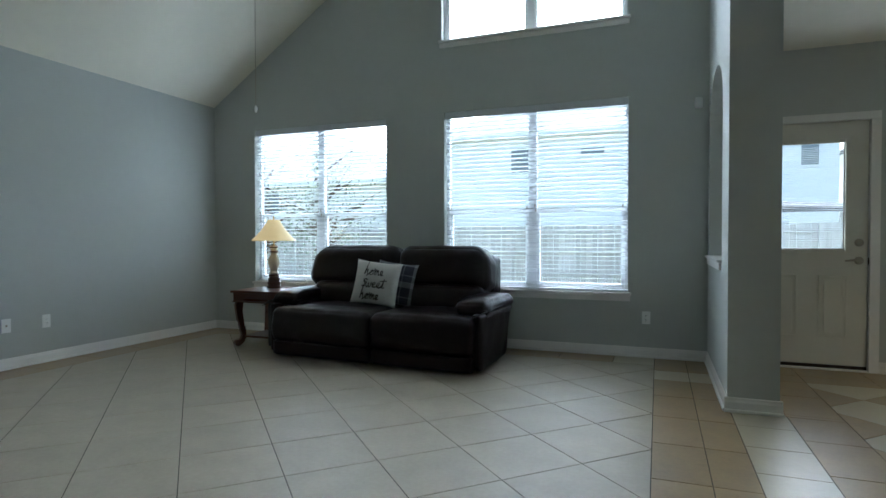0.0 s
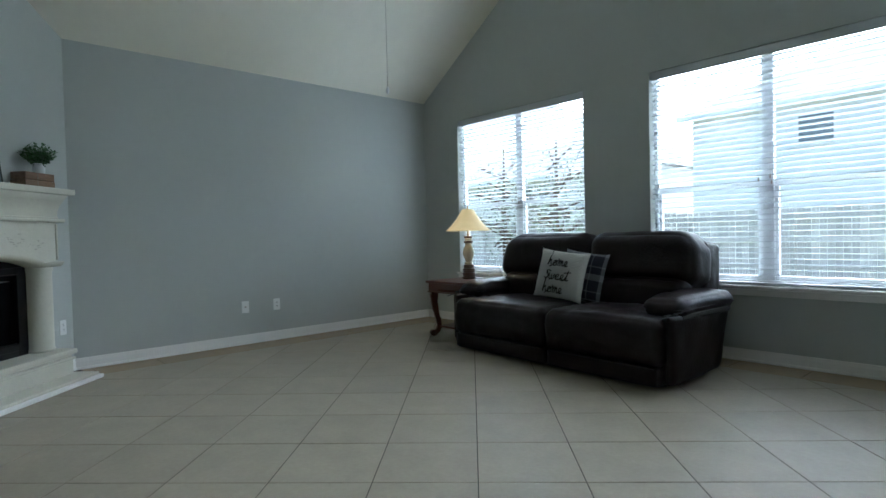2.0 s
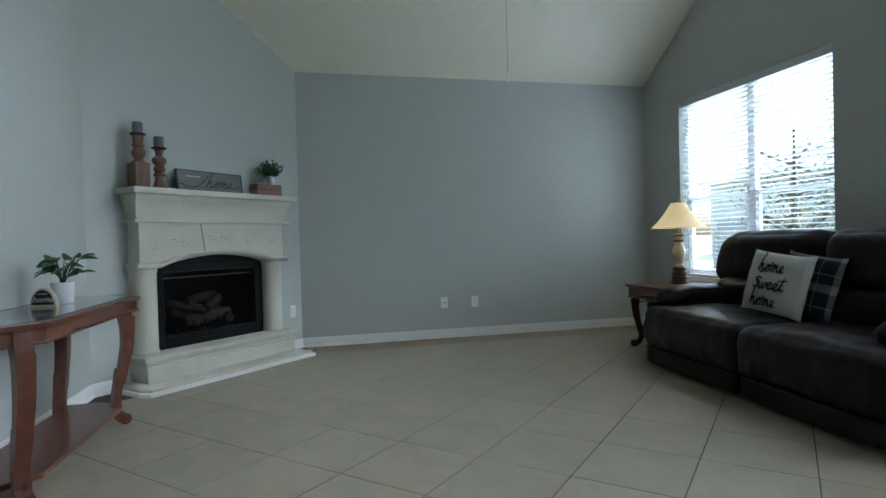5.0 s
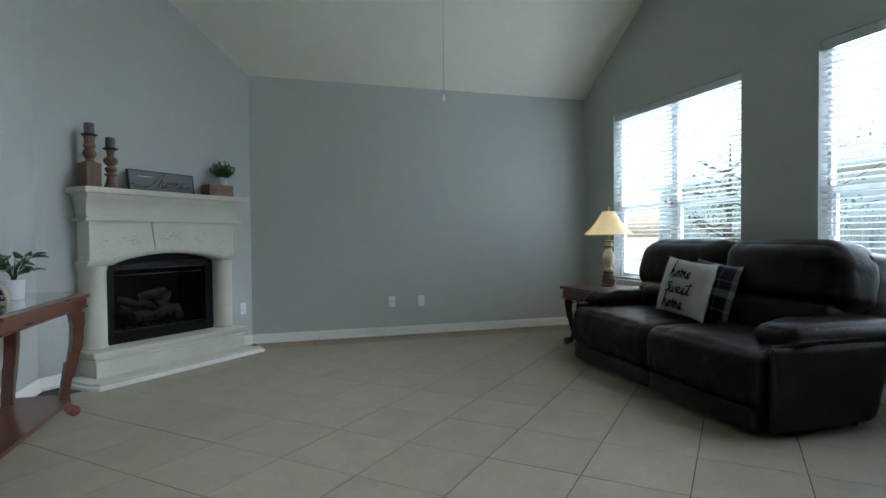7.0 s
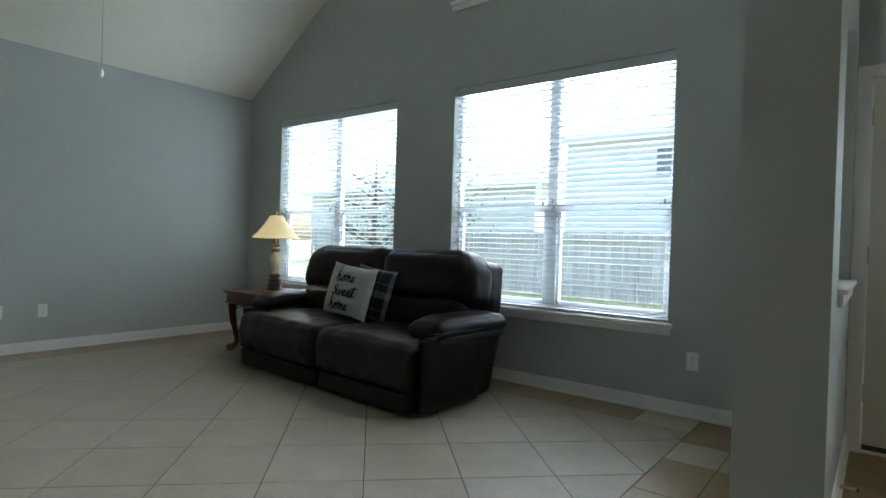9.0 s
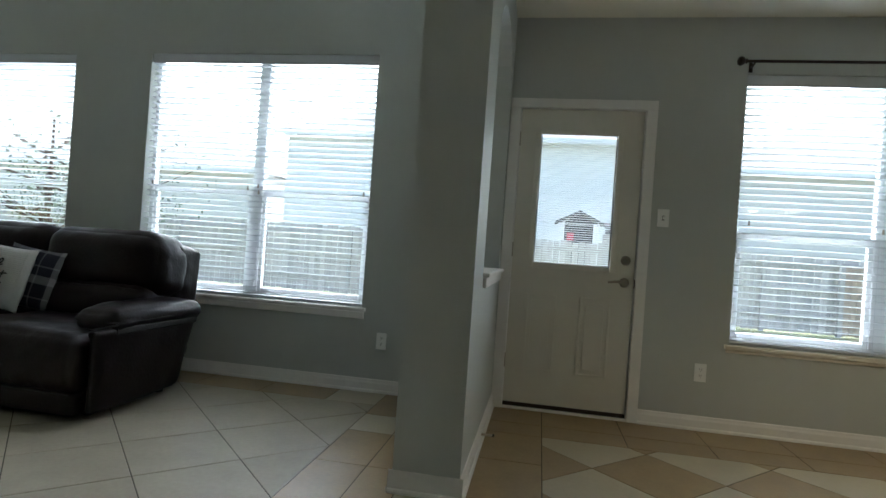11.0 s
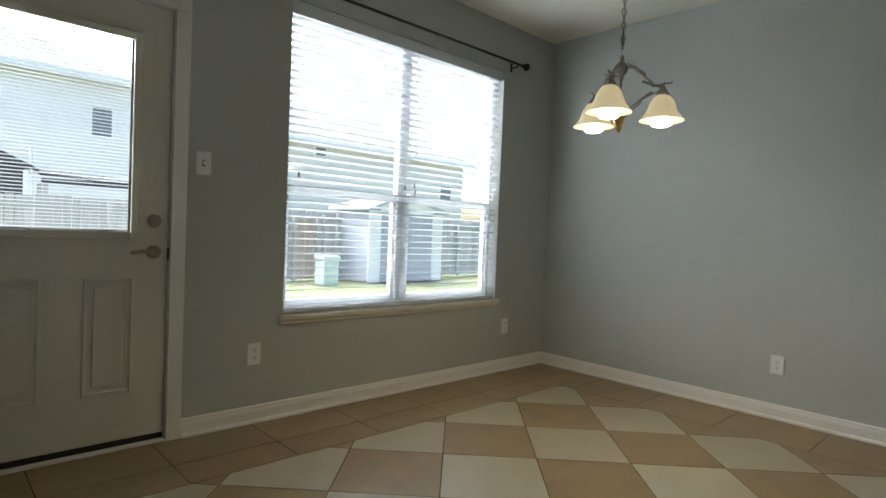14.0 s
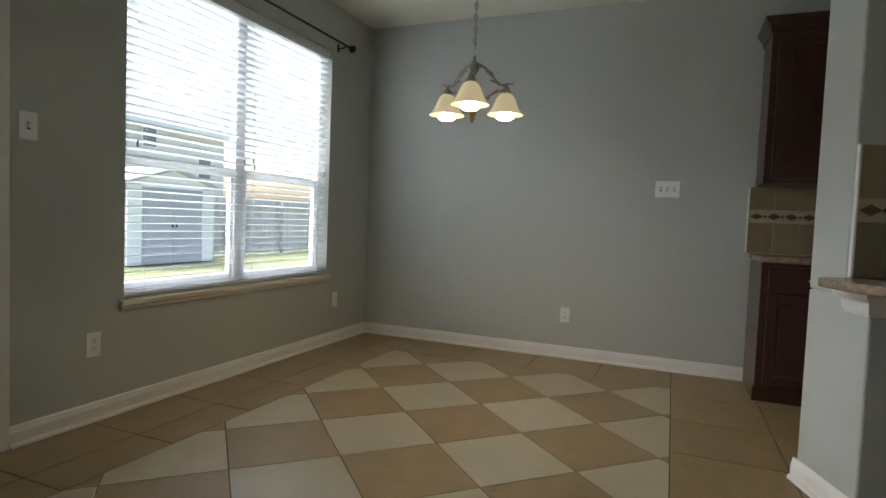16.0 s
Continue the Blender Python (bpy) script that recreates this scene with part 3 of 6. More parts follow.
    for name, z in (("deadbolt", 1.085), ("lever_rose", 0.935)):
        b = lathe([(0.001, 0.022), (0.024, 0.022), (0.031, 0.014), (0.033, 0.0)], 24)
        spin(b, pose(1.288, y + 0.011, z) @ rot)
        o = part(name, b, NICKEL, slab, "round brushed nickel", smooth=True)
        if name == "deadbolt":
            part("thumb_turn", box(1.272, 1.304, y - 0.028, y - 0.012, z - 0.006, z + 0.006, 0.003, 2), NICKEL, o)
        else:
            pts = smooth_path([(1.288, y - 0.012, z), (1.288, y - 0.045, z), (1.26, y - 0.055, z + 0.002), (1.215, y - 0.052, z + 0.006), (1.175, y - 0.048, z - 0.002)], 5)
            part("lever", tube(pts, [0.010] * 8 + [0.008] * (len(pts) - 8), 8), NICKEL, o, smooth=True)
    part("strike_plate", box(1.3515, 1.3565, y + 0.0, y + 0.014, 0.90, 0.96), BRONZE, d, "dark bronze strike plate")
    return d


back_door()


# ---- outdoors ----
def ground_sheet():
    b = bmesh.new()
    xs = [-400, -60, -20, -8, 0, 8, 20, 60, 400]
    ys = [4.11, 6, 9, 14, 24, 60, 400]
    vs = [[b.verts.new((x, y, -0.22 + (0.03 * noise.noise(Vector((x, y, 0)) * 0.2) if 5 < y < 60 else 0))) for x in xs] for y in ys]
    for i in range(len(ys) - 1):
        for j in range(len(xs) - 1):
            b.faces.new((vs[i][j], vs[i][j + 1], vs[i + 1][j + 1], vs[i + 1][j]))
    return part("ground", b, GRASS, kind="structure")


ground_sheet()
part("patio", box(-1.0, 2.6, 4.11, 6.2, -0.21, -0.10, 0.01, 1), CONC, kind="structure")


def fence(x0, x1, y, z1, name="garden_fence"):
    t = thing(name, pose(0, y, -0.22), "tall weathered grey board fence behind the lawn", "fence")
    h = z1 + 0.22
    n = int((x1 - x0) / 0.145)
    boards = []
    for k in range(3):
        hh = h - 0.03 * k / 2
        me = box(-0.068, 0.068, -0.01, 0.01, 0.03, hh)
        boards.append(part("board", me, FENCE, t))
    for i, o in enumerate(boards):
        o.matrix_basis = pose(x0 + i * 0.145, 0, 0)
    for i in range(3, n):
        if i < 290:
            o = new("board", boards[random.randrange(3)].data)
            o.parent = t
            o.matrix_basis = pose(x0 + i * 0.145, random.uniform(-0.004, 0.004), random.uniform(-0.015, 0.01), 0, random.uniform(-0.4, 0.4), 0)
    for z in (0.35, h * 0.55, h - 0.25):
        part("rail", box(x0, x1, -0.05, -0.012, z, z + 0.085), FENCE, t)
    for k in range(int((x1 - x0) / 2.4) + 1):
        part("post", box(x0 + k * 2.4, x0 + k * 2.4 + 0.09, -0.14, -0.052, 0, h - 0.08), FENCE, t)
    return t


fence(-16, 17, 13.5, 1.50)


def house(name, x0, x1, y0, y1, eave, ridge, wall_mat, label, windows, hip=True):
    t = thing(name, pose(0, 0, -0.22), label, "house")
    part("wall", box(x0, x1, y0, y1, 0, eave), wall_mat, t)
    sb = bmesh.new()
    z = 0.2
    while z < eave:
        box(x0 - 0.012, x1 + 0.012, y0 - 0.014, y0 - 0.001, z, z + 0.16, bm=sb)
        z += 0.2
    part("siding", sb, wall_mat, t, kind="stuff")
    o = 0.45
    b = bmesh.new()
    my = (y0 + y1) / 2
    inset = (y1 - y0) / 2 if hip else 0
    v = [b.verts.new(p) for p in ((x0 - o, y0 - o, eave), (x1 + o, y0 - o, eave), (x1 + o, y1 + o, eave), (x0 - o, y1 + o, eave),
                                  (x0 + inset, my, ridge), (x1 - inset, my, ridge))]
    for f in ((0, 1, 5, 4), (2, 3, 4, 5), (1, 2, 5), (3, 0, 4), (3, 2, 1, 0)):
        b.faces.new([v[i] for i in f])
    part("roof", b, ROOF, t)
    part("fascia", box(x0 - o, x1 + o, y0 - o - 0.03, y0 - o, eave - 0.18, eave + 0.02), SIDING2, t)
    for wx, wz, ww, wh in windows:
        f = part("window", box(wx - 0.06, wx + ww + 0.06, y0 - 0.06, y0 - 0.015, wz - 0.06, wz + wh + 0.06), SIDING2, t)
        part("pane", box(wx, wx + ww, y0 - 0.075, y0 - 0.061, wz, wz + wh), PANE_D, f)
    return t


house("neighbour_house", -9.5, 5.5, 21, 29, 5.6, 8.0, SIDING2, "white two-storey neighbouring house behind the fence", [(-5.9, 4.05, 1.0, 0.95), (-3.1, 4.6, 0.9, 0.28), (4.38, 3.86, 0.52, 0.85)])
house("neighbour_house", 7.2, 21.5, 22, 30, 4.95, 7.4, SIDING, "cream neighbouring house with a grey hipped roof behind the fence", [(12.68, 4.36, 0.47, 0.33), (16.93, 3.9, 0.63, 0.75), (19.9, 2.8, 0.7, 0.9)])
house("neighbour_house", -28, -12, 23, 32, 4.2, 6.6, SIDING, "pale neighbouring house with a grey hipped roof behind the tree", [(-20, 2.7, 1.0, 1.0)])


def shed():
    t = thing("garden_shed", pose(9.74, 12.2, -0.22), "grey plastic garden shed with white corner trim", "shed")
    part("wall", box(-1.19, 1.19, 0, 1.5, 0.02, 1.85), SHEDP, t)
    for x0, x1 in ((-0.85, -0.01), (0.01, 0.85)):
        dr = part("door", box(x0, x1, -0.04, -0.005, 0.08, 1.75, 0.01, 1), SHEDP, t)
        for z in (0.15, 0.95):
            part("door_panel", box(x0 + 0.08, x1 - 0.08, -0.052, -0.041, z, z + 0.7, 0.008, 1), SHEDP, dr)
        hx = -0.06 if x0 < 0 else 0.06
        part("handle", box(hx - 0.015, hx + 0.015, -0.08, -0.041, 0.86, 0.93, 0.008, 1), BRONZE, dr, "dark latch handle")
    for x0, x1 in ((-1.22, -0.86), (0.86, 1.22)):
        part("trim_board", box(x0, x1, -0.035, -0.002, 0.02, 1.8), SIDING2, t)
    part("header", box(-0.85, 0.85, -0.035, -0.002, 1.76, 1.84), SIDING2, t)
    prof = [(-1.34, 1.8), (0, 2.2), (1.34, 1.8), (1.34, 1.86), (0, 2.27), (-1.34, 1.86)]
    part("roof", loft([[(x, y, z) for x, z in prof] for y in (-0.15, 1.65)]), SHEDP, t)
    part("gable", loft([[(x, y, z) for x, z in ((-1.19, 1.851), (1.19, 1.851), (0, 2.19))] for y in (0.0, 0.04)]), SIDING2, t)


shed()


def utility_box():
    t = thing("utility_box", pose(7.40, 12.2, -0.22), "small pale green plastic utility box on the lawn", "utility box")
    part("body", box(-0.20, 0.20, -0.2, 0.2, 0, 0.58, 0.03, 2), BIN, t)
    part("lid", box(-0.225, 0.225, -0.225, 0.225, 0.581, 0.68, 0.03, 2), BIN, t)


utility_box()


def fence_gate():
    t = thing("fence_gate", pose(7.22, 13.33, -0.22), "narrow tan board gate in the grey fence", "gate")
    for k in range(4):
        part("board", box(k * 0.13, k * 0.13 + 0.122, -0.012, 0.012, 0.05, 1.52 - 0.01 * (k % 2)), GATEW, t)
    for z in (0.25, 1.25):
        part("rail", box(0.0, 0.512, -0.045, -0.013, z, z + 0.09), GATEW, t)
    for x in (-0.10, 0.53):
        part("post", box(x, x + 0.09, -0.05, 0.04, 0, 1.60), FENCE, t)


fence_gate()


def play_tower():
    """The roofed top of a garden play tower that stands behind the fence."""
    t = thing("play_tower", pose(1.70, 15.6, -0.22), "dark-roofed garden play tower with pale posts behind the fence", "play tower")
    for x in (-0.42, 0.42):
        for y in (-0.4, 0.4):
            part("post", box(x - 0.045, x + 0.045, y - 0.045, y + 0.045, 0, 2.24), SIDING2, t)
    part("platform", box(-0.46, 0.46, -0.46, 0.46, 1.1, 1.14), FENCE, t)
    part("wall_panel", box(-0.37, 0.37, -0.40, -0.37, 1.15, 2.21), DARKROOF, t)
    part("gable", loft([[(x, y, z) for x, z in ((-0.45, 2.225), (0.45, 2.225), (0, 2.49))] for y in (-0.42, -0.38)]), DARKROOF, t)
    part("banner", box(-0.30, -0.12, -0.425, -0.405, 1.78, 1.98), RED, t, "red panel")
    prof = [(-0.62, 2.22), (0, 2.52), (0.62, 2.22), (0.62, 2.27), (0, 2.58), (-0.62, 2.27)]
    part("roof", loft([[(x, y, z) for x, z in prof] for y in (-0.55, 0.55)]), DARKROOF, t)
    part("pole", tube([(0.60, -0.3, 0), (0.50, -0.3, 2.75)], 0.03, 8), SIDING2, t, "white slanting pole")


play_tower()


def garden_shelter():
    t = thing("garden_shelter", pose(3.45, 16.0, -0.22), "low dark-roofed open garden shelter behind the fence", "garden shelter")
    part("roof", loft([[(-1.05, y, z), (1.05, y, z - 0.1), (1.05, y, z - 0.04), (-1.05, y, z + 0.06)] for y, z in ((-0.5, 2.17), (0.5, 2.34))]), DARKROOF, t)
    part("fascia", box(-1.04, 1.04, -0.56, -0.515, 2.02, 2.12), DARKROOF, t)
    for x in (-0.95, 0.95):
        for y in (-0.42, 0.42):
            part("post", box(x - 0.045, x + 0.045, y - 0.045, y + 0.045, 0, 2.04), FENCE, t)


garden_shelter()


def tree(name, place, height, spread, seed, label):
    rnd = random.Random(seed)
    t = thing(name, pose(*place), label, "tree")
    b = bmesh.new()
    trunk = smooth_path([(0, 0, 0), (0.05, 0.02, height * 0.25), (-0.03, 0.05, height * 0.5), (0.04, 0, height * 0.8)], 4)
    tube(trunk, [0.12 - 0.09 * i / (len(trunk) - 1) for i in range(len(trunk))], 8, b)
    tips = []
    for k in range(16):
        a = rnd.uniform(0, 6.283)
        z = height * rnd.uniform(0.22, 0.75)
        r = spread * rnd.uniform(0.5, 1.0)
        e = Vector((r * math.cos(a), r * math.sin(a), z + rnd.uniform(0.3, 0.9)))
        mid = Vector((e.x * 0.5, e.y * 0.5, z + 0.25))
        pts = smooth_path([(0, 0, z), mid, e], 4)
        tube(pts, [0.035 - 0.028 * i / (len(pts) - 1) for i in range(len(pts))], 5, b)
        tips += pts[3:]
    part("trunk", b, BARK, t)
    verts, faces = [], []
    for k in range(1500):
        c = tips[rnd.randrange(len(tips))] + Vector((rnd.gauss(0, 0.3), rnd.gauss(0, 0.3), rnd.gauss(0, 0.26)))
        q = Euler((rnd.uniform(0, 6.28), rnd.uniform(0, 6.28), rnd.uniform(0, 6.28))).to_matrix()
        s = rnd.uniform(0.03, 0.06)
        i = len(verts)
        for p in ((-s, 0, 0), (0, s * 0.45, 0), (s, 0, 0), (0, -s * 0.45, 0)):
            verts.append(c + q @ Vector(p))
        faces.append((i, i + 1, i + 2, i + 3))
    me = bpy.data.meshes.new("crown")
    me.from_pydata([tuple(v) for v in verts], [], faces)
    me.materials.append(LEAF3)
    o = new("crown", me)
    o.parent = t
    tagged(o, kind="stuff")


tree("garden_tree", (-7.6, 9.6, -0.22), 4.2, 1.7, 4, "young leafy tree standing before the fence")
tree("garden_tree", (-10.6, 11.2, -0.22), 4.6, 1.8, 9, "leafy garden tree by the fence")


# ---- living room: sofa ----
def soft_box(x0, x1, y0, y1, z0, z1, r=0.04, crown=(0, 0, 0), wrinkle=0.0, seed=0, res=18, tight=()):
    """An upholstered block: flat faces, edges rounded to r, faces bulging by crown, fine creases; tight: seams (axis, place) pulled in."""
    b = bmesh.new()
    bmesh.ops.create_cube(b, size=2)
    bmesh.ops.subdivide_edges(b, edges=b.edges[:], cuts=res, use_grid_fill=True)
    c = Vector(((x0 + x1) / 2, (y0 + y1) / 2, (z0 + z1) / 2))
    h = Vector(((x1 - x0) / 2, (y1 - y0) / 2, (z1 - z0) / 2))
    for v in b.verts:
        p = [math.copysign(abs(e) ** 0.72, e) for e in v.co]
        q = Vector([p[k] * h[k] for k in range(3)])
        core = Vector([max(-(h[k] - r), min(h[k] - r, q[k])) for k in range(3)])
        n = q - core
        n = n.normalized() if n.length > 1e-6 else Vector((0, 0, 1))
        out = core + n * r
        for k in range(3):
            i, j = (k + 1) % 3, (k + 2) % 3
            out[k] += math.copysign(crown[k], p[k]) * abs(p[k]) ** 3 * max(0, 1 - p[i] ** 2) ** 0.7 * max(0, 1 - p[j] ** 2) ** 0.7
        w = c + out
        if wrinkle:
            f = noise.noise(Vector((w.x * 7 + seed, w.y * 9, w.z * 9))) + 0.6 * noise.noise(Vector((w.x * 22, w.y * 16 + seed, w.z * 16)))
            edge = max(abs(p[0]), abs(p[1]), abs(p[2])) ** 2 * 0.5 + 0.5
            w += n * wrinkle * f * edge
        for axis, at in tight:
            w -= n * 0.007 * math.exp(-((w[axis] - at) / 0.010) ** 2)
        v.co = w
    return b


def leather_sofa(place):
    t = thing("sofa", place, "dark brown leather two-seat reclining sofa before the windows", "sofa")
    part("base", soft_box(-0.98, 1.00, 0.07, 0.80, 0.05, 0.34, 0.01, res=4), LEATHER_D, t)
    for k, (a, c) in enumerate(((-1.03, 0.046), (0.050, 1.01))):
        seat = soft_box(a, c, 0.0, 0.76, 0.150, 0.470, 0.060, (0.006, 0.014, 0.026), 0.010, k * 7, 30)
        for v in seat.verts:
            u = (v.co.z - 0.15) / 0.32
            v.co.y -= 0.022 * math.sin(math.pi * min(1, max(0, u))) * (v.co.y < 0.3)
        part("seat_cushion", seat, LEATHER, t, smooth=True)
        part("footrest", soft_box(a + 0.010, c - 0.010, 0.004, 0.30, 0.030, 0.168, 0.028, (0, 0.006, 0), 0.005, k + 20, 18), LEATHER, t, smooth=True)
        z = 0.158
        part("seam", tube([(a + 0.03, 0.000, z), ((a + c) / 2, -0.007, z), (c - 0.03, 0.000, z)], 0.004, 6), LEATHER_D, t, smooth=True)
        b0, b1 = (-1.14, -0.070) if k == 0 else (-0.066, 0.905)
        lumbar = soft_box(b0 + 0.13 * (1 - k), b1 - 0.05 * k, 0.60, 0.92, 0.42, 0.70, 0.075, (0, 0.035, 0.01), 0.014, k + 40, 22)
        spin(lumbar, Matrix.Translation((0, 0.62, 0.42)) @ Matrix.Rotation(radians(-7), 4, "X") @ Matrix.Translation((0, -0.62, -0.42)))
        part("lumbar_cushion", lumbar, LEATHER, t, smooth=True)
        for nm, dims, r, cr, tl, sd in (("backrest", (b0, b1, 0.665, 1.03, 0.61, 1.045), 0.125, (0.0, 0.030, 0.010), 8, k + 60),
                                        ("back_shell", (b0 + 0.03, b1 - 0.015, 0.84, 1.065, 0.20, 0.99), 0.03, (0, 0, 0), 8, k + 80)):
            bm = soft_box(*dims, r, cr, 0.006, sd, 26)
            for v in bm.verts:
                u = max(0.0, (v.co.z - 0.62) / 0.43)
                w = (v.co.x - b0) / (b1 - b0)
                v.co.x += (0.085 * (1 - w) if k == 0 else -0.030 * w) * u ** 3
                v.co.z -= 0.05 * (max(0, 1 - w * 5) if k == 0 else max(0, w * 5 - 4)) ** 2 * u
            p = Vector(((b0 + b1) / 2, (dims[2] + dims[3]) / 2, dims[4]))
            spin(bm, Matrix.Translation(p) @ Matrix.Rotation(radians(-tl), 4, "X") @ Matrix.Translation(-p))
            part(nm, bm, LEATHER, t, smooth=True)
    for s, a, c in ((-1, -1.095, -1.040), (1, 1.022, 1.065)):
        bm = soft_box(a, c, 0.065, 0.90, 0.045, 0.500, 0.022, (0.004, 0, 0), 0.006, s + 100, 16)
        for v in bm.verts:
            low = 1 - v.co.z / 0.50
            v.co.y -= 0.16 * low * max(0, v.co.y - 0.40) / 0.50
            v.co.z += 0.10 * max(0, v.co.y - 0.50) * low
        part("arm_panel", bm, LEATHER, t, smooth=True)
        x0, x1 = (-1.205, -0.885) if s < 0 else (0.785, 1.085)
        part("arm_post", soft_box(min(x0 + 0.05, a), a + 0.02, 0.10, 0.60, 0.08, 0.50, 0.012, res=6) if s < 0 else soft_box(c - 0.09, c - 0.04, 0.10, 0.60, 0.08, 0.50, 0.012, res=6), LEATHER_D, t)
        pad_ = soft_box(x0, x1, 0.185, 0.95, 0.482, 0.606, 0.060, (0.0, 0.012, 0.020), 0.007, s + 50, 24)
        for v in pad_.verts:
            front = max(0.0, 1 - (v.co.y - 0.185) / 0.22)
            v.co.z -= 0.025 * front * front
            v.co.x -= s * 0.02 * front * (v.co.z > 0.53)
        pad_part = part("armrest", pad_, LEATHER, t, smooth=True)
        xo = x1 - 0.005 if s > 0 else x0 + 0.005
        part("seam", tube(smooth_path([(xo - s * 0.05, 0.19, 0.497), (xo + s * 0.002, 0.26, 0.522), (xo + s * 0.004, 0.55, 0.532), (xo, 0.92, 0.530)], 5), 0.004, 6), LEATHER_D, pad_part, smooth=True)
        part("arm_band", soft_box(min(x0 + 0.03, x0 + 0.03), x1 - 0.012, 0.21, 0.90, 0.455, 0.505, 0.015, res=6), LEATHER_D, t)
    for x in (-0.92, 0.92):
        for y in (0.2, 0.75):
            part("foot", lathe([(0.03, 0.0), (0.03, 0.055)], 12, (x, y)), BLACK, t)
    return t


SOFA = pose(-2.64, 2.63, 0, 0, 0, -3.2)
leather_sofa(SOFA)


def lettering(text, size, mat, parent, place, name="lettering", shear=0.25, depth=0.0012, bold=0.0):
    """Raised lettering as a mesh in the plane x, z of its parent."""
    cu = bpy.data.curves.new(name, "FONT")
    cu.body, cu.size, cu.shear, cu.extrude, cu.offset = text, size, shear, depth, bold
    cu.align_x, cu.align_y, cu.resolution_u = "CENTER", "CENTER", 3
    tmp = new(name, cu)
    me = bpy.data.meshes.new_from_object(tmp.evaluated_get(bpy.context.evaluated_depsgraph_get()))
    bpy.data.objects.remove(tmp)
    me.name = name
    me.materials.clear()
    me.materials.append(mat)
    o = new(name, me)
    o.parent = parent
    o.matrix_basis = place @ pose(0, 0, 0, 90, 0, 0)
    return o


GLYPHS = {
    "h": (1.0, [(.2, 2.1), (.16, 1.4), (.12, .6), (.1, 0), (.14, .4), (.36, .92), (.6, .9), (.64, .3), (.8, 0), (1, .15)]),
    "o": (.95, [(.55, .95), (.2, .85), (.05, .4), (.25, .02), (.6, .1), (.75, .55), (.5, .95), (.65, .8), (.95, .85)]),
    "m": (1.15, [(.1, .9), (.15, 0), (.17, .5), (.35, .95), (.5, .8), (.5, 0), (.53, .5), (.72, .95), (.88, .8), (.88, .25), (1, .02), (1.15, .15)]),
    "e": (.8, [(.25, .35), (.55, .65), (.45, .97), (.15, .75), (.15, .25), (.4, 0), (.8, .2)]),
    "s": (.75, [(.72, 1.25), (.5, 1.5), (.2, 1.3), (.25, .95), (.55, .6), (.55, .2), (.25, 0), (-.05, .2)]),
    "w": (1.1, [(0, .9), (.08, .3), (.25, 0), (.45, .2), (.5, .85), (.52, .3), (.7, 0), (.9, .3), (.95, .9), (1.1, .75)]),
    "t": (.75, [(.1, .3), (.3, .9), (.4, 1.8), (.34, .9), (.35, .2), (.5, 0), (.75, .25)]),
}


def script(text, ux, uz, cx, base, depth, parent, radius=0.004, slant=0.25, name="lettering"):
    """Joined handwriting as one round cord; depth(x, z) gives the surface it lies on."""
    width = sum(GLYPHS[c][0] for c in text)
    x, pts, bar, loose = -width / 2, [], [], []
    for c in text:
        adv, path = GLYPHS[c]
        if c == "s":
            loose.append([(x + a, b) for a, b in path])
        else:
            pts += [(x + a, b) for a, b in path]
        if c == "t":
            bar = [(x - 0.05, 1.3), (x + 0.35, 1.42), (x + 0.85, 1.5)]
        x += adv
    b = bmesh.new()
    for line in (pts, bar, *loose):
        if line:
            q = [(cx + (u + slant * v) * ux, base + v * uz) for u, v in line]
            tube(smooth_path([(a, depth(a, z), z) for a, z in q], 4), radius, 6, b)
    return part(name, b, INK, parent, smooth=True)


def cushion_shape(w, h, d, ears=0.03, res=18, seed=0):
    b = bmesh.new()
    n = res
    rows = {}
    for side in (-1, 1):
        for i in range(n + 1):
            for j in range(n + 1):
                u, v = 2 * i / n - 1, 2 * j / n - 1
                rim = i in (0, n) or j in (0, n)
                if rim and side == 1:
                    rows[side, i, j] = rows[-1, i, j]
                    continue
                k = 1 - ears * 2.2 * (1 - abs(u) ** 3) * abs(v) ** 4
                kk = 1 - ears * 2.2 * (1 - abs(v) ** 3) * abs(u) ** 4
                th = d / 2 * (max(0, 1 - u ** 4) * max(0, 1 - v ** 4)) ** 0.55
                th += 0.008 * noise.noise(Vector((u * 3 + seed, v * 3, side))) * (not rim)
                rows[side, i, j] = b.verts.new((u * w / 2 * kk, side * th, h / 2 * (1 + v * k)))
        for i in range(n):
            for j in range(n):
                b.faces.new((rows[side, i, j], rows[side, i + 1, j], rows[side, i + 1, j + 1], rows[side, i, j + 1]))
    return b


def white_cushion():
    t = thing("cushion", SOFA @ pose(-0.165, 0.415, 0.490, -14, 6, 7), "ribbed white cushion lettered home sweet home on the sofa", "cushion")
    part("cover", cushion_shape(0.475, 0.43, 0.12), CUSHW, t, smooth=True)
    for i in range(30):
        z = 0.025 + i * 0.0128
        v = z / 0.210 - 1
        pts = []
        for j in range(9):
            u = -0.86 + 1.72 * j / 8
            th = 0.060 * ((1 - u ** 4) * max(0.0, 1 - v ** 4)) ** 0.55
            pts.append((u * 0.2375, -th - 0.0035, z))
        part("rib", tube(pts, 0.0022, 4), CUSHW, t, smooth=True)
    def face(x, z):
        u, w = x / 0.2375, z / 0.210 - 1
        return -0.060 * (max(0, 1 - u ** 4) * max(0, 1 - w ** 4)) ** 0.55 - 0.0150
    for text, ux, base, x in (("home", 0.050, 0.280, -0.012), ("sweet", 0.056, 0.162, 0.0), ("home", 0.050, 0.050, -0.02)):
        script(text, ux, 0.051, x, base, face, t, 0.0043, 0.12)
    return t


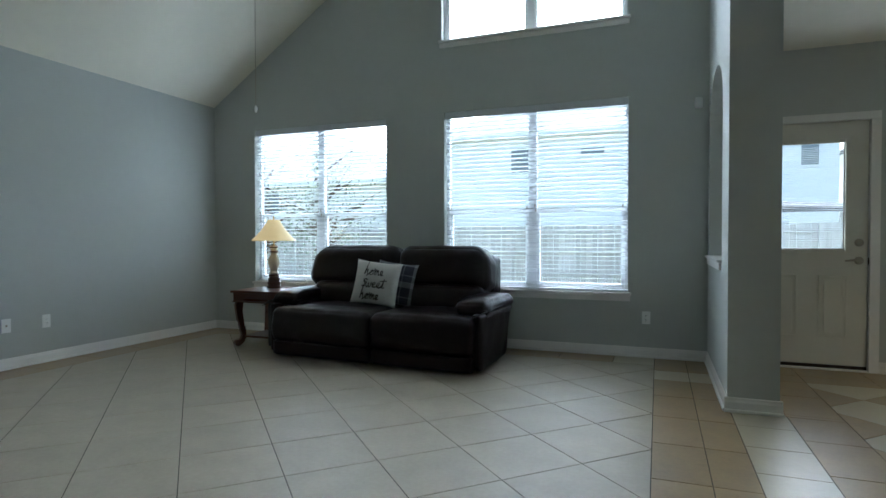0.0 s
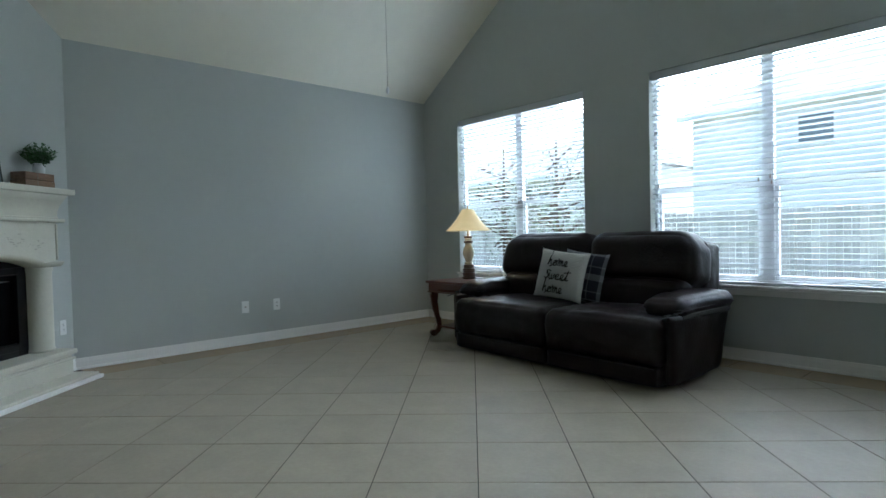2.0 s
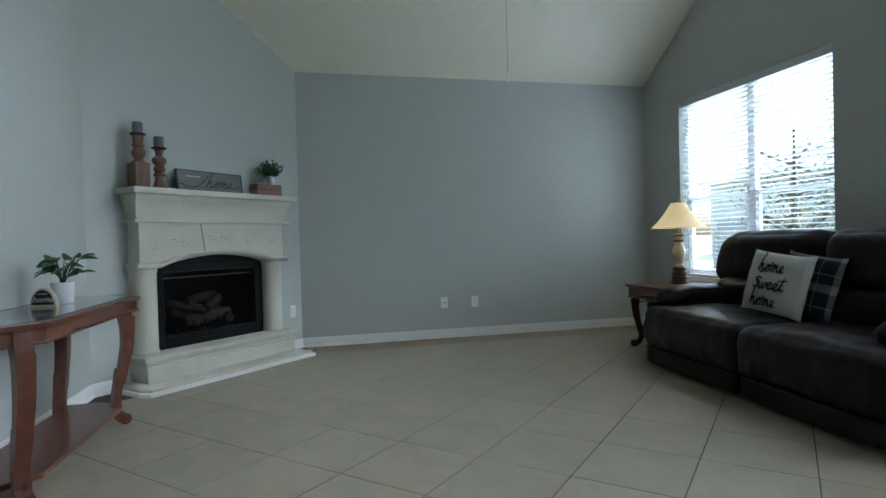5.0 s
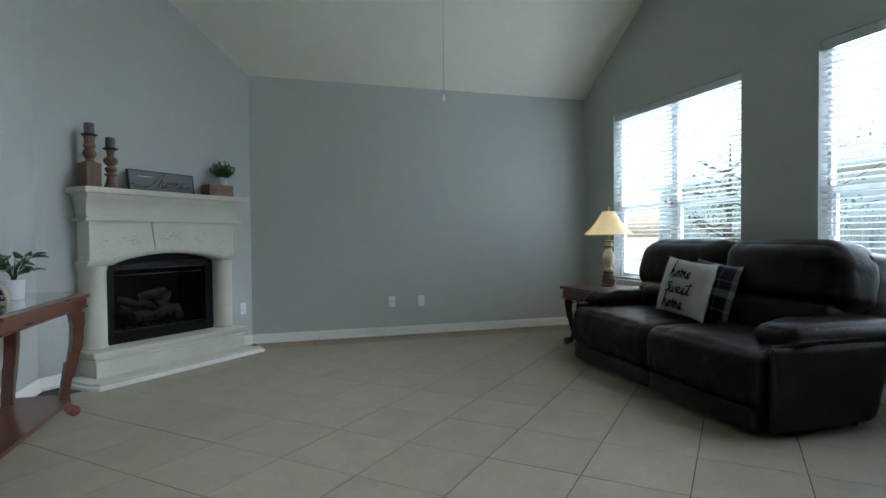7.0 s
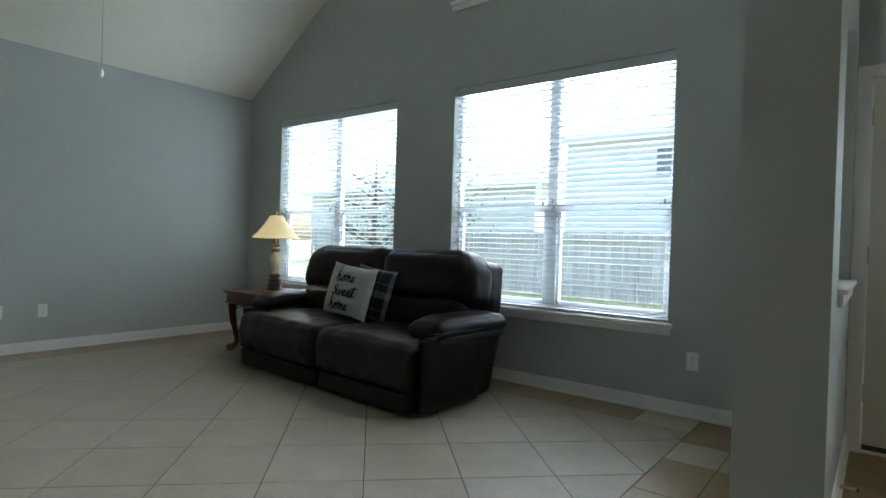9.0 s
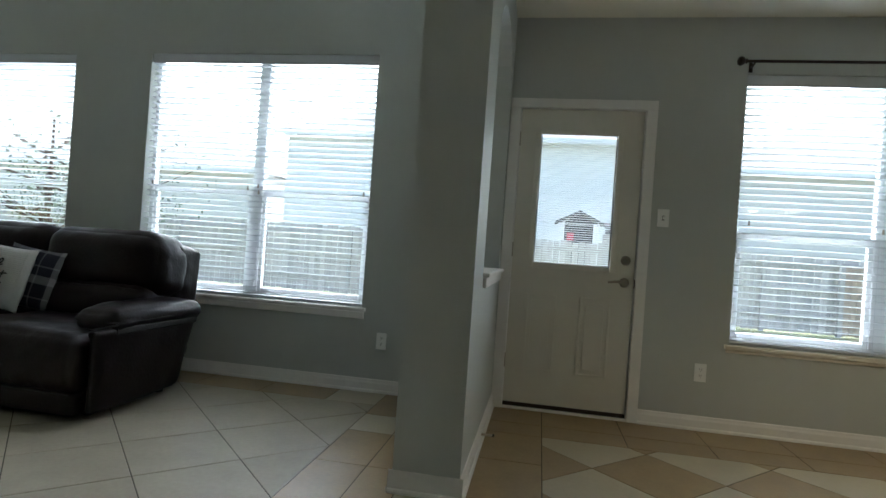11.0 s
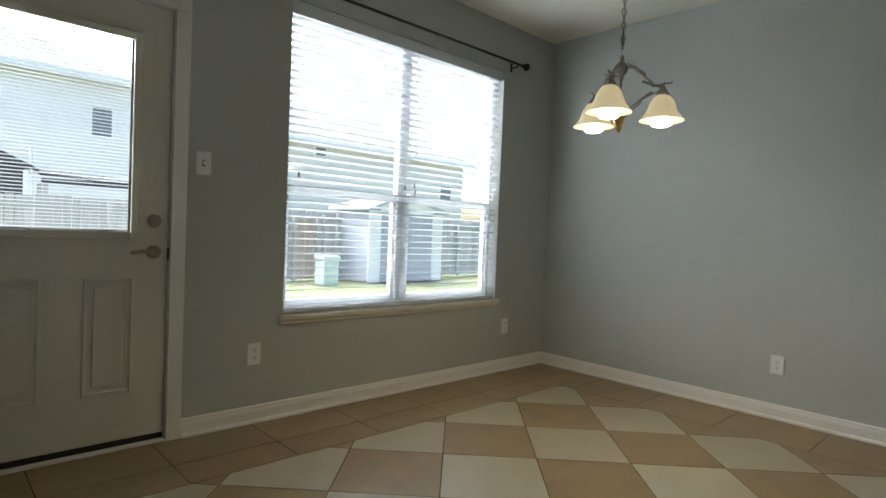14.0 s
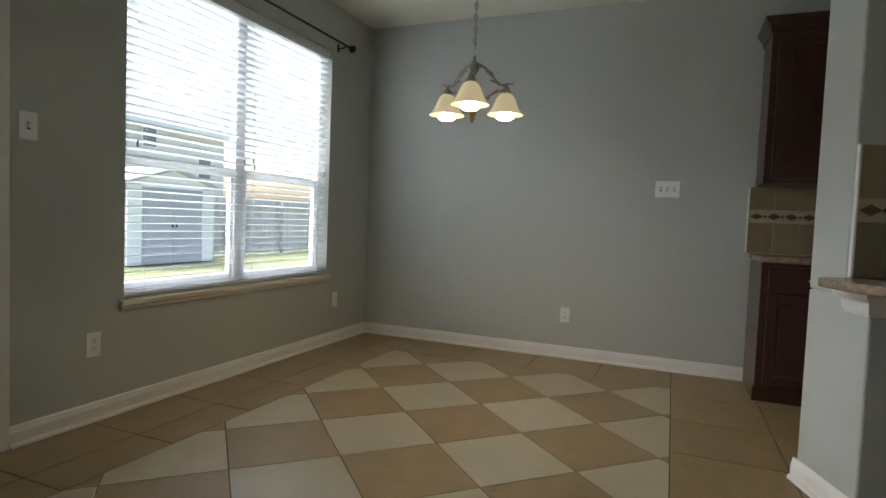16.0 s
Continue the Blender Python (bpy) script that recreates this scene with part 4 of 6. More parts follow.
white_cushion()
pl = thing("cushion", SOFA @ pose(-0.030, 0.530, 0.490, -14, 7, 5), "black, grey and white plaid throw cushion behind the white one", "cushion")
part("cover", cushion_shape(0.42, 0.42, 0.10, seed=5), PLAID, pl, smooth=True)


# ---- side table and lamp ----
def scroll_leg(parent, x, y, top, dx, dy, w=0.05, name="leg", mat=WOOD, bow=1.0, flare=0.0, line=None):
    """A curved leg: square in section, bowed outward, ending in a scrolled foot on the floor; (dx, dy) points outward."""
    o = Vector((dx, dy, 0)).normalized()
    s = Vector((-o.y, o.x, 0))
    line = line or [(0.0, top, 0.036), (0.012, top * 0.86, 0.034), (0.006, top * 0.62, 0.027), (-0.022, top * 0.36, 0.022), (-0.040, top * 0.17, 0.021), (-0.020, 0.055, 0.023), (0.018, 0.028, 0.026)]
    pts = smooth_path([(a, b_, c) for a, b_, c in line], 4)
    rings = []
    for i, p in enumerate(pts):
        q = pts[min(i + 1, len(pts) - 1)] - pts[max(i - 1, 0)]
        nrm = Vector((-q.y, q.x)).normalized()
        base = Vector((x, y, 0)) + o * p.x * bow + Vector((0, 0, p.y))
        a = o * nrm.x + Vector((0, 0, nrm.y))
        r, hw = p.z * (1 + 0.3 * flare), w / 2 * (1 + flare * p.y / top)
        rings.append([base + a * r + s * hw, base + a * r - s * hw, base - a * r - s * hw, base - a * r + s * hw])
    b = loft(rings)
    bmesh.ops.bevel(b, geom=[e for e in b.edges if e.is_manifold and e.calc_face_angle(0) > 0.9], offset=0.004, segments=2, affect="EDGES")
    leg = part(name, b, mat, parent)
    f = lathe([(0.004, -0.031), (0.025, -0.031), (0.033, -0.027), (0.033, 0.027), (0.025, 0.031), (0.004, 0.031)], 20)
    ang = math.degrees(math.atan2(s.y, s.x))
    c = Vector((x, y, 0)) + o * 0.028 + Vector((0, 0, 0.0335))
    spin(f, Matrix.Translation(c) @ pose(0, 0, 0, 0, 0, ang) @ pose(0, 0, 0, 0, 90, 0))
    foot = part("scroll_foot", f, mat, leg, smooth=True)
    e = lathe([(0.002, -0.036), (0.012, -0.035), (0.014, -0.031), (0.014, 0.031), (0.012, 0.035), (0.002, 0.036)], 14)
    spin(e, Matrix.Translation(c) @ pose(0, 0, 0, 0, 0, ang) @ pose(0, 0, 0, 0, 90, 0))
    part("boss", e, mat, foot, smooth=True)
    return leg


def side_table():
    t = thing("side_table", pose(-4.10, 3.285, 0), "cherry wood side table with curved scroll-footed legs, beside the sofa", "side table")
    x0, x1, y0, y1, h = -0.31, 0.31, -0.31, 0.31, 0.588
    part("tabletop", box(x0, x1, y0, y1, h - 0.026, h, 0.008, 3), WOOD, t)
    part("apron", box(x0 + 0.022, x1 - 0.022, y0 + 0.022, y1 - 0.022, h - 0.115, h - 0.027, 0.004, 1), WOOD, t)
    part("apron_moulding", box(x0 + 0.014, x1 - 0.014, y0 + 0.014, y1 - 0.014, h - 0.125, h - 0.112, 0.005, 2), WOOD, t)
    for sx in (-1, 1):
        for sy in (-1, 1):
            scroll_leg(t, sx * 0.255, sy * 0.225, h - 0.12, sx * 0.5, sy, 0.05)
    part("lower_shelf", box(-0.235, 0.235, -0.2, 0.2, 0.085, 0.107, 0.005, 2), WOOD, t)
    return t


side_table()


def table_lamp():
    t = thing("table_lamp", pose(-4.175, 3.395, 0.588), "lit cream and brown ceramic table lamp on the side table", "table lamp")
    rings = [(0.0, 0.075, 0.022), (0.024, 0.066, 0.018), (0.044, 0.072, 0.022), (0.068, 0.062, 0.018), (0.088, 0.066, 0.022), (0.112, 0.055, 0.016), (0.13, 0.058, 0.02)]
    for z, r, h in rings:
        part("base_ring", lathe([(r - 0.006, z), (r, z + 0.004), (r, z + h - 0.004), (r - 0.006, z + h)], 28), BROWNC, t, smooth=True)
    part("core", lathe([(0.05, 0.001), (0.045, 0.15)], 20), CREAMC, t)
    part("body", lathe([(0.030, 0.150), (0.044, 0.160), (0.044, 0.172), (0.034, 0.184), (0.036, 0.20), (0.052, 0.235), (0.062, 0.27), (0.062, 0.295), (0.052, 0.33), (0.038, 0.355), (0.034, 0.372), (0.040, 0.385)], 28), CREAMC, t, smooth=True)
    part("neck_ring", lathe([(0.040, 0.386), (0.050, 0.392), (0.050, 0.402), (0.040, 0.408)], 28), BROWNC, t, smooth=True)
    part("neck", lathe([(0.034, 0.409), (0.040, 0.42), (0.040, 0.43), (0.030, 0.436)], 28), CREAMC, t, smooth=True)
    part("neck_ring", lathe([(0.040, 0.437), (0.047, 0.443), (0.047, 0.453), (0.020, 0.462)], 28), BROWNC, t, smooth=True)
    part("stem", lathe([(0.008, 0.462), (0.008, 0.53), (0.016, 0.535), (0.016, 0.58), (0.006, 0.582)], 14), BRASS, t, smooth=True)
    z0, z1, r0, r1 = 0.518, 0.745, 0.238, 0.062
    n = 40
    prof = [(r0, z0), (r0 * 0.78, z0 + 0.05), (r0 * 0.55, z0 + 0.115), (r0 * 0.37, z0 + 0.18), (r1, z1)]
    inner = [(r - 0.002, z) for r, z in prof[::-1]]
    sb = loft([[(r * math.cos(6.28318 * i / n), r * math.sin(6.28318 * i / n), z) for i in range(n)] for r, z in prof + inner + prof[:1]], close=False)
    part("shade", sb, SHADE, t, "pleated cream cloth shade", smooth=True)
    part("shade_trim", loft([[((r0 + d) * math.cos(6.28318 * i / n), (r0 + d) * math.sin(6.28318 * i / n), z) for i in range(n)] for d, z in ((0.001, z0 - 0.004), (0.003, z0 + 0.002), (0.0, z0 + 0.006))], close=False), SHADE, t)
    part("harp", tube(smooth_path([(0.0, 0.016, 0.55), (0.0, 0.05, 0.62), (0.0, 0.03, 0.72), (0, 0, 0.755), (0, -0.03, 0.72), (0, -0.05, 0.62), (0, -0.016, 0.55)], 4), 0.0018, 6), BRASS, t)
    part("spider", tube([(-r1, 0, 0.742), (0, 0, 0.748), (r1, 0, 0.742)], 0.0016, 5), BRASS, t)
    part("finial", lathe([(0.003, 0.755), (0.009, 0.762), (0.006, 0.772), (0.010, 0.780), (0.002, 0.79)], 12), BRASS, t, smooth=True)
    part("light_bulb", lathe([(0.012, 0.583), (0.028, 0.61), (0.03, 0.635), (0.018, 0.66), (0.003, 0.667)], 16), GLOW, t, smooth=True)
    part("power_cord", tube(smooth_path([(0.06, 0.03, 0.006), (0.14, 0.05, 0.004), (0.2, 0.16, 0.004), (0.22, 0.28, 0.004), (0.23, 0.318, -0.06), (0.2, 0.33, -0.35)], 5), 0.003, 5), PLASTIC, t, "white cord")
    return t


table_lamp()


# ---- wall plates ----
def wall_plate(kind_name, place, switches=1, blank=False):
    label = {"outlet": "white double power outlet plate on the wall", "switch": "white light switch plate on the wall"}[kind_name]
    if switches == 3:
        label = "wide white triple light switch plate on the kitchen wall"
    if blank:
        label = "white cable outlet plate low on the wall"
    t = thing("wall_" + kind_name, place, label, "power outlet" if kind_name == "outlet" else "light switch", "wall plates" if kind_name == "outlet" else "")
    w = 0.075 if switches == 1 else 0.168
    part("plate", box(-w / 2, w / 2, -0.006, -0.0004, -0.06, 0.06, 0.003, 2), PLASTIC, t)
    if kind_name == "outlet" and not blank:
        for z in (-0.02, 0.02):
            s = part("socket", lathe([(0.001, -0.0075), (0.015, -0.0075), (0.0165, -0.006)], 16), PLASTIC, t)
            s.matrix_basis = Matrix.Translation((0, 0, z)) @ Matrix.Rotation(radians(-90), 4, "X") @ Matrix.Translation((0, 0, 0.0138))
            for x in (-0.006, 0.006):
                part("slot", box(x - 0.0012, x + 0.0012, -0.0092, -0.0083, z - 0.002, z + 0.008), SLOT, t)
            part("slot", box(-0.002, 0.002, -0.0092, -0.0083, z - 0.011, z - 0.007), SLOT, t)
    elif blank:
        part("jack", box(-0.008, 0.008, -0.011, -0.0062, -0.008, 0.008, 0.002, 1), NICKEL, t)
    else:
        for k in range(switches):
            x = (k - (switches - 1) / 2) * 0.046
            # dark backing, in place of the shade around the toggle
            part("toggle_shade", box(x - 0.007, x + 0.007, -0.0066, -0.0061, -0.016, 0.016), SLOT, t)
            part("toggle", box(x - 0.005, x + 0.005, -0.016, -0.0067, -0.010, 0.012, 0.002, 1), PLASTIC, t)
    return t


ON_NORTH = lambda x, z: pose(x, YW, z)
wall_plate("outlet", ON_NORTH(-0.34, 0.375))
wall_plate("outlet", ON_NORTH(1.85, 0.38))
wall_plate("outlet", ON_NORTH(3.955, 0.36))
wall_plate("switch", ON_NORTH(1.55, 1.388))
wall_plate("outlet", pose(XL, 1.807, 0.375, 0, 0, 90))
wall_plate("outlet", pose(XL, 1.467, 0.378, 0, 0, 90), blank=True)
wall_plate("outlet", DIAG @ pose(0.12, 0, 0.38, 0, 0, 180))
wall_plate("outlet", pose(XK, 2.10, 0.343, 0, 0, -90))
wall_plate("switch", pose(XK, 1.40, 1.35, 0, 0, -90), switches=3)
wall_plate("outlet", ON_NORTH(-4.66, 0.37))

ms = thing("motion_sensor", pose(0.09, YW, 2.35, 0, 0, 20), "small white motion sensor high on the wall by the corner", "sensor")
part("housing", pillow_box(-0.03, 0.03, -0.045, -0.001, -0.05, 0.05, 0.003, 6, 6), PLASTIC, ms, smooth=True)

ds = thing("door_stop", pose(PX1 + 0.016, 3.12, 0.055, 0, 90, 0), "small spring door stop on the baseboard", "door stop")
part("spring", lathe([(0.009 if k % 2 else 0.0065, 0.001 + k * 0.0035) for k in range(18)], 10), NICKEL, ds)
part("tip", lathe([(0.008, 0.0625), (0.009, 0.072), (0.003, 0.074)], 10), SLOT, ds)


# ---- fireplace ----
FC = 1.074   # middle of the fireplace along the diagonal wall


def fireplace():
    t = thing("fireplace", DIAG @ Matrix.Scale(0.965, 4, (1, 0, 0)), "cream cast stone corner fireplace with black firebox and raised hearth", "fireplace")
    c = FC

    def course(name, hw, d, z0, z1, bevel=0.006, mat=STONE, parent=t, cc=c):
        return part(name, box(cc - hw, cc + hw, 0.001, d, z0, z1, bevel, 2), mat, parent)
    # hearth
    hc = 1.095
    hp = [(hc - 0.82, 0.001), (hc - 0.82, 0.40), (hc + 0.79, 0.40), (hc + 0.83, 0.33), (hc + 0.83, 0.001)]
    part("hearth_slab", prism(hp, 0.0, 0.052, bevel=0.01, seg=2), STONE, t)
    part("hearth_trim", prism([(x + (0.022 if x > hc else -0.022), d + (0.022 if d > 0.01 else 0)) for x, d in hp], 0.0, 0.03, bevel=0.006, seg=2), TRIM, t, "white painted wooden edge")
    course("plinth", 0.735, 0.235, 0.0525, 0.16)
    course("plinth_moulding", 0.75, 0.25, 0.161, 0.185, 0.010)
    course("plinth_step", 0.735, 0.225, 0.186, 0.205)
    course("plinth_cap", 0.765, 0.255, 0.206, 0.246, 0.012)
    # columns
    for s in (-1, 1):
        x = c + s * 0.635
        n = 20
        prof = [(0.095, 0.247), (0.100, 0.262), (0.092, 0.276), (0.092, 0.855), (0.100, 0.868), (0.098, 0.893)]
        b = loft([[(x + r * math.cos(math.pi * k / n), 0.055 + r * 0.95 * math.sin(math.pi * k / n), z) for k in range(n + 1)] + [(x - r, 0.001, z), (x + r, 0.001, z)] for r, z in prof])
        part("column", b, STONE, t, smooth=True)
    # arched frieze in three blocks
    hw, z0, zt, rise = 0.72, 0.935, 1.235, 0.085

    def arch(x):
        u = (x - c) / 0.54
        return z0 + (rise * (1 - u * u) ** 0.8 if abs(u) < 1 else 0)

    def block(name, xs_lo, xs_hi, d):
        n = 14
        b = bmesh.new()
        rows = []
        for k in range(n + 1):
            a = xs_lo[0] + (xs_lo[1] - xs_lo[0]) * k / n
            e = xs_hi[0] + (xs_hi[1] - xs_hi[0]) * k / n
            rows.append([(a, 0.001, arch(a)), (a, d, arch(a)), (e, d, zt), (e, 0.001, zt)])
        loft(rows, b)
        return part(name, b, STONE, t)
    block("frieze_block", (c - hw, c - 0.163), (c - hw, c - 0.193), 0.150)
    block("frieze_block", (c + 0.163, c + hw), (c + 0.193, c + hw), 0.150)
    block("keystone", (c - 0.157, c + 0.157), (c - 0.187, c + 0.187), 0.158)
    block("joint_fill", (c - 0.17, c + 0.17), (c - 0.20, c + 0.20), 0.143)
    # moulding under the frieze follows the arch
    pts = [(c + hw + 0.03, z0), (c + 0.54, z0)] + [(c + 0.54 * math.cos(math.pi * k / 20), z0 + rise * math.sin(math.pi * k / 20) ** 1.6) for k in range(1, 20)] + [(c - 0.54, z0), (c - hw - 0.03, z0)]
    rows = []
    for x, z in pts:
        rows.append([(x, 0.001, z - 0.042), (x, 0.150, z - 0.042), (x, 0.172, z - 0.030), (x, 0.184, z - 0.012), (x, 0.184, z - 0.004), (x, 0.155, z - 0.001), (x, 0.001, z - 0.001)])
    part("arch_moulding", loft(rows), STONE, t, smooth=True)
    for x in (c - hw - 0.004, c + hw - 0.016):
        part("frieze_edge", box(x, x + 0.02, 0.148, 0.160, z0 + 0.01, zt - 0.01, 0.004, 1), STONE, t)
    # pits and cracks of the stone
    rnd = random.Random(5)
    pb = bmesh.new()
    for k in range(90):
        x = c + rnd.uniform(-0.62, 0.62)
        z = 1.085 + 0.35 * (0.18 - abs(x - c) * 0.12) * 0 + rnd.gauss(0.0, 0.022) + 0.03 * math.cos((x - c) * 4)
        w = rnd.uniform(0.004, 0.03)
        d = 0.1582 if abs(x - c) < 0.15 else 0.1502
        if 0.14 < abs(x - c) < 0.21:
            continue
        box(x, x + w, d - 0.002, d + 0.0006, z, z + rnd.uniform(0.0015, 0.005), bm=pb)
    part("stone_pits", pb, STONE_D, t, kind="stuff")
    course("band_moulding", 0.768, 0.192, 1.2355, 1.262, 0.009)
    course("band_fillet", 0.735, 0.160, 1.2625, 1.278)
    # cove under the shelf
    prof = [(0.735, 0.150, 1.2785), (0.737, 0.152, 1.32), (0.744, 0.164, 1.36), (0.756, 0.190, 1.40), (0.764, 0.212, 1.43), (0.768, 0.216, 1.445)]
    part("cove", loft([[(c - h, 0.001, z), (c - h, d, z), (c + h, d, z), (c + h, 0.001, z)] for h, d, z in prof]), STONE, t, smooth=True)
    course("mantel_shelf", 0.805, 0.258, 1.4455, 1.492, 0.010)
    # black surround and firebox
    sb = bmesh.new()
    ow, oh0, oh1 = 0.455, 0.345, 0.845
    for q in ((c - 0.545, c - ow, 0.247, 0.90), (c + ow, c + 0.545, 0.247, 0.90), (c - ow, c + ow, 0.247, oh0), (c - ow, c + ow, oh1, 0.90)):
        box(q[0], q[1], 0.004, 0.03, q[2], q[3], 0.003, 1, sb)
    part("surround", sb, BLACK, t, "black metal surround")
    n = 16
    part("surround_arch", loft([[(x, 0.006, 0.901), (x, 0.028, 0.901), (x, 0.028, arch(x) + 0.0), (x, 0.006, arch(x) + 0.0)] for x in [c - 0.54 + 1.08 * k / n for k in range(n + 1)]]), BLACK, t)
    part("bright_edge", box(c - ow, c + ow, 0.031, 0.036, oh1 + 0.002, oh1 + 0.009), BRONZE, t, "thin bright metal edge")
    part("louvre", box(c - ow + 0.01, c + ow - 0.01, 0.031, 0.040, 0.29, 0.335, 0.004, 1), BLACK, t)
    ib = bmesh.new()
    w, dd = 0.49, -0.42
    for q in ((c - w, c + w, dd - 0.02, dd, 0.27, 0.89), (c - w - 0.02, c - w, dd, 0.0, 0.27, 0.89), (c + w, c + w + 0.02, dd, 0.0, 0.27, 0.89), (c - w, c + w, dd, 0.0, 0.265, 0.285), (c - w, c + w, dd, 0.0, 0.875, 0.895)):
        box(*q, bm=ib)
    part("firebox", ib, SOOT, t, "sooty dark brick lining")
    rnd = random.Random(3)
    for k, (x, y, z, L, r, yaw, tip) in enumerate(((-0.02, -0.16, 0.42, 0.50, 0.042, 6, 3), (0.03, -0.26, 0.46, 0.46, 0.045, -8, -4), (-0.10, -0.20, 0.52, 0.34, 0.034, 35, 12),
                                                    (0.13, -0.20, 0.52, 0.32, 0.033, -30, -14), (0.0, -0.21, 0.585, 0.34, 0.032, 12, 8), (-0.2, -0.14, 0.40, 0.2, 0.032, 70, 4))):
        m = 14
        rows = []
        for i in range(m + 1):
            u = i / m - 0.5
            rr = r * 1.3 * (1 - 0.3 * abs(u)) * (1 + 0.15 * noise.noise(Vector((k, u * 5, 0))))
            rows.append([(u * L, rr * math.cos(a) * (1 + 0.2 * noise.noise(Vector((a, u * 6, k)))), rr * math.sin(a) + 0.02 * noise.noise(Vector((u * 3, k, 7)))) for a in [6.283 * j / 10 for j in range(10)]])
        b = loft(rows)
        spin(b, pose(c + x * 1.08 - 0.045, y, z + 0.015, 0, tip, yaw))
        part("log", b, LOG, t, smooth=True)
    gbm = bmesh.new()
    for x in (-0.24, -0.12, 0.0, 0.12, 0.24):
        tube([(c + x, -0.33, 0.375), (c + x, -0.09, 0.375), (c + x, -0.075, 0.43)], 0.007, 6, gbm)
    tube([(c - 0.29, -0.12, 0.368), (c + 0.29, -0.12, 0.368)], 0.007, 6, gbm)
    for x in (-0.27, 0.27):
        tube([(c + x, -0.12, 0.368), (c + x, -0.12, 0.286)], 0.007, 6, gbm)
    part("grate", gbm, BLACK, t)
    eb = bmesh.new()
    for k in range(160):
        s = rnd.uniform(0.008, 0.022)
        p = (c + rnd.uniform(-0.36, 0.36), -0.05 - rnd.random() * 0.24, 0.287 + s * 0.4 + rnd.random() * 0.03)
        bmesh.ops.create_icosphere(eb, subdivisions=1, radius=s, matrix=pose(*p, rnd.uniform(0, 90), rnd.uniform(0, 90), 0))
    part("embers", eb, EMBER, t, kind="stuff")
    rows = []
    for z in (0.295, 0.80):
        rows.append([(c - ow + 0.002 + (2 * ow - 0.004) * k / 90, -0.03 + 0.009 * math.sin(k * 1.3) * (1.2 - abs(k - 45) / 90), z) for k in range(91)])
    mb = bmesh.new()
    lo, hi = [[mb.verts.new(p) for p in q] for q in rows]
    for k in range(90):
        mb.faces.new((lo[k], lo[k + 1], hi[k + 1], hi[k]))
    part("mesh_curtain", mb, WIRE, t, "dark woven wire mesh curtain", smooth=True)
    part("screen_rod", tube([(c - ow, -0.03, 0.80), (c + ow, -0.03, 0.80)], 0.004, 6), NICKEL, t)
    return t


fireplace()
MZ = 1.492


def on_mantel(s, d=0.125, turn=180):
    return DIAG @ pose(s, d, MZ + 0.001, 0, 0, turn)


def candle(parent, z, r=0.036, h=0.095):
    part("dish", lathe([(0.02, z), (0.052, z + 0.004), (0.056, z + 0.012), (0.052, z + 0.012), (0.03, z + 0.008)], 24), BLACK, parent, "black metal dish", smooth=True)
    cnd = part("candle", lathe([(r, z + 0.0125), (r, z + h), (r - 0.005, z + h + 0.003), (0.012, z + h - 0.004), (0.002, z + h - 0.004)], 24), CANDLE, parent, "grey wax pillar candle", smooth=True)
    part("wick", tube([(0, 0, z + h - 0.004), (0.001, 0, z + h + 0.008)], 0.001, 4), INK, cnd)


c1 = thing("candlestick", on_mantel(1.695, 0.12), "tall turned wooden candlestick on a square block, grey candle", "candlestick")
part("block", box(-0.056, 0.056, -0.056, 0.056, 0.0, 0.185, 0.004, 2), TURNED, c1)
part("turned_post", lathe([(0.046, 0.186), (0.050, 0.192), (0.032, 0.205), (0.030, 0.215), (0.040, 0.232), (0.047, 0.25), (0.047, 0.265), (0.036, 0.285), (0.032, 0.30), (0.042, 0.31), (0.042, 0.32), (0.034, 0.33), (0.036, 0.36), (0.040, 0.384), (0.045, 0.388)], 28), TURNED, c1, smooth=True)
candle(c1, 0.389)
c2 = thing("candlestick", on_mantel(1.54, 0.13), "shorter turned wooden candlestick with stacked beads, holding a grey candle", "candlestick")
part("turned_post", lathe([(0.056, 0.0), (0.056, 0.012), (0.048, 0.02), (0.036, 0.055), (0.028, 0.095), (0.046, 0.105), (0.046, 0.115), (0.028, 0.125), (0.040, 0.14), (0.044, 0.155), (0.036, 0.17), (0.024, 0.178), (0.042, 0.192), (0.052, 0.212), (0.050, 0.232), (0.030, 0.248), (0.026, 0.258), (0.030, 0.29), (0.034, 0.298), (0.040, 0.302)], 28), TURNED, c2, smooth=True)
candle(c2, 0.303, h=0.093)

sg = thing("wall_sign", on_mantel(1.06, 0.085) @ pose(0, 0, 0, -7, 0, 3), "grey wooden plank sign lettered home on the mantel", "sign")
part("board", box(-0.315, 0.315, -0.012, 0.008, 0.006, 0.172, 0.002, 1), SIGNG, sg)
fb = bmesh.new()
for q in ((-0.322, 0.322, 0.0, 0.007), (-0.322, 0.322, 0.171, 0.178), (-0.322, -0.315, 0.007, 0.171), (0.315, 0.322, 0.007, 0.171)):
    box(q[0], q[1], -0.016, 0.010, q[2], q[3], 0.001, 1, fb)
part("frame", fb, SIGND, sg)
script("home", 0.068, 0.052, 0.07, 0.045, lambda x, z: -0.0135, sg, 0.0026, 0.45)
part("flourish", tube(smooth_path([(-0.285, -0.0135, 0.062), (-0.22, -0.0135, 0.045), (-0.15, -0.0135, 0.045), (-0.09, -0.0135, 0.075), (-0.035, -0.0135, 0.13), (-0.02, -0.0135, 0.155)], 6), 0.0016, 5), INK, sg)
part("flourish", tube(smooth_path([(0.235, -0.0135, 0.055), (0.26, -0.0135, 0.06), (0.29, -0.0135, 0.075)], 5), 0.0016, 5), INK, sg)
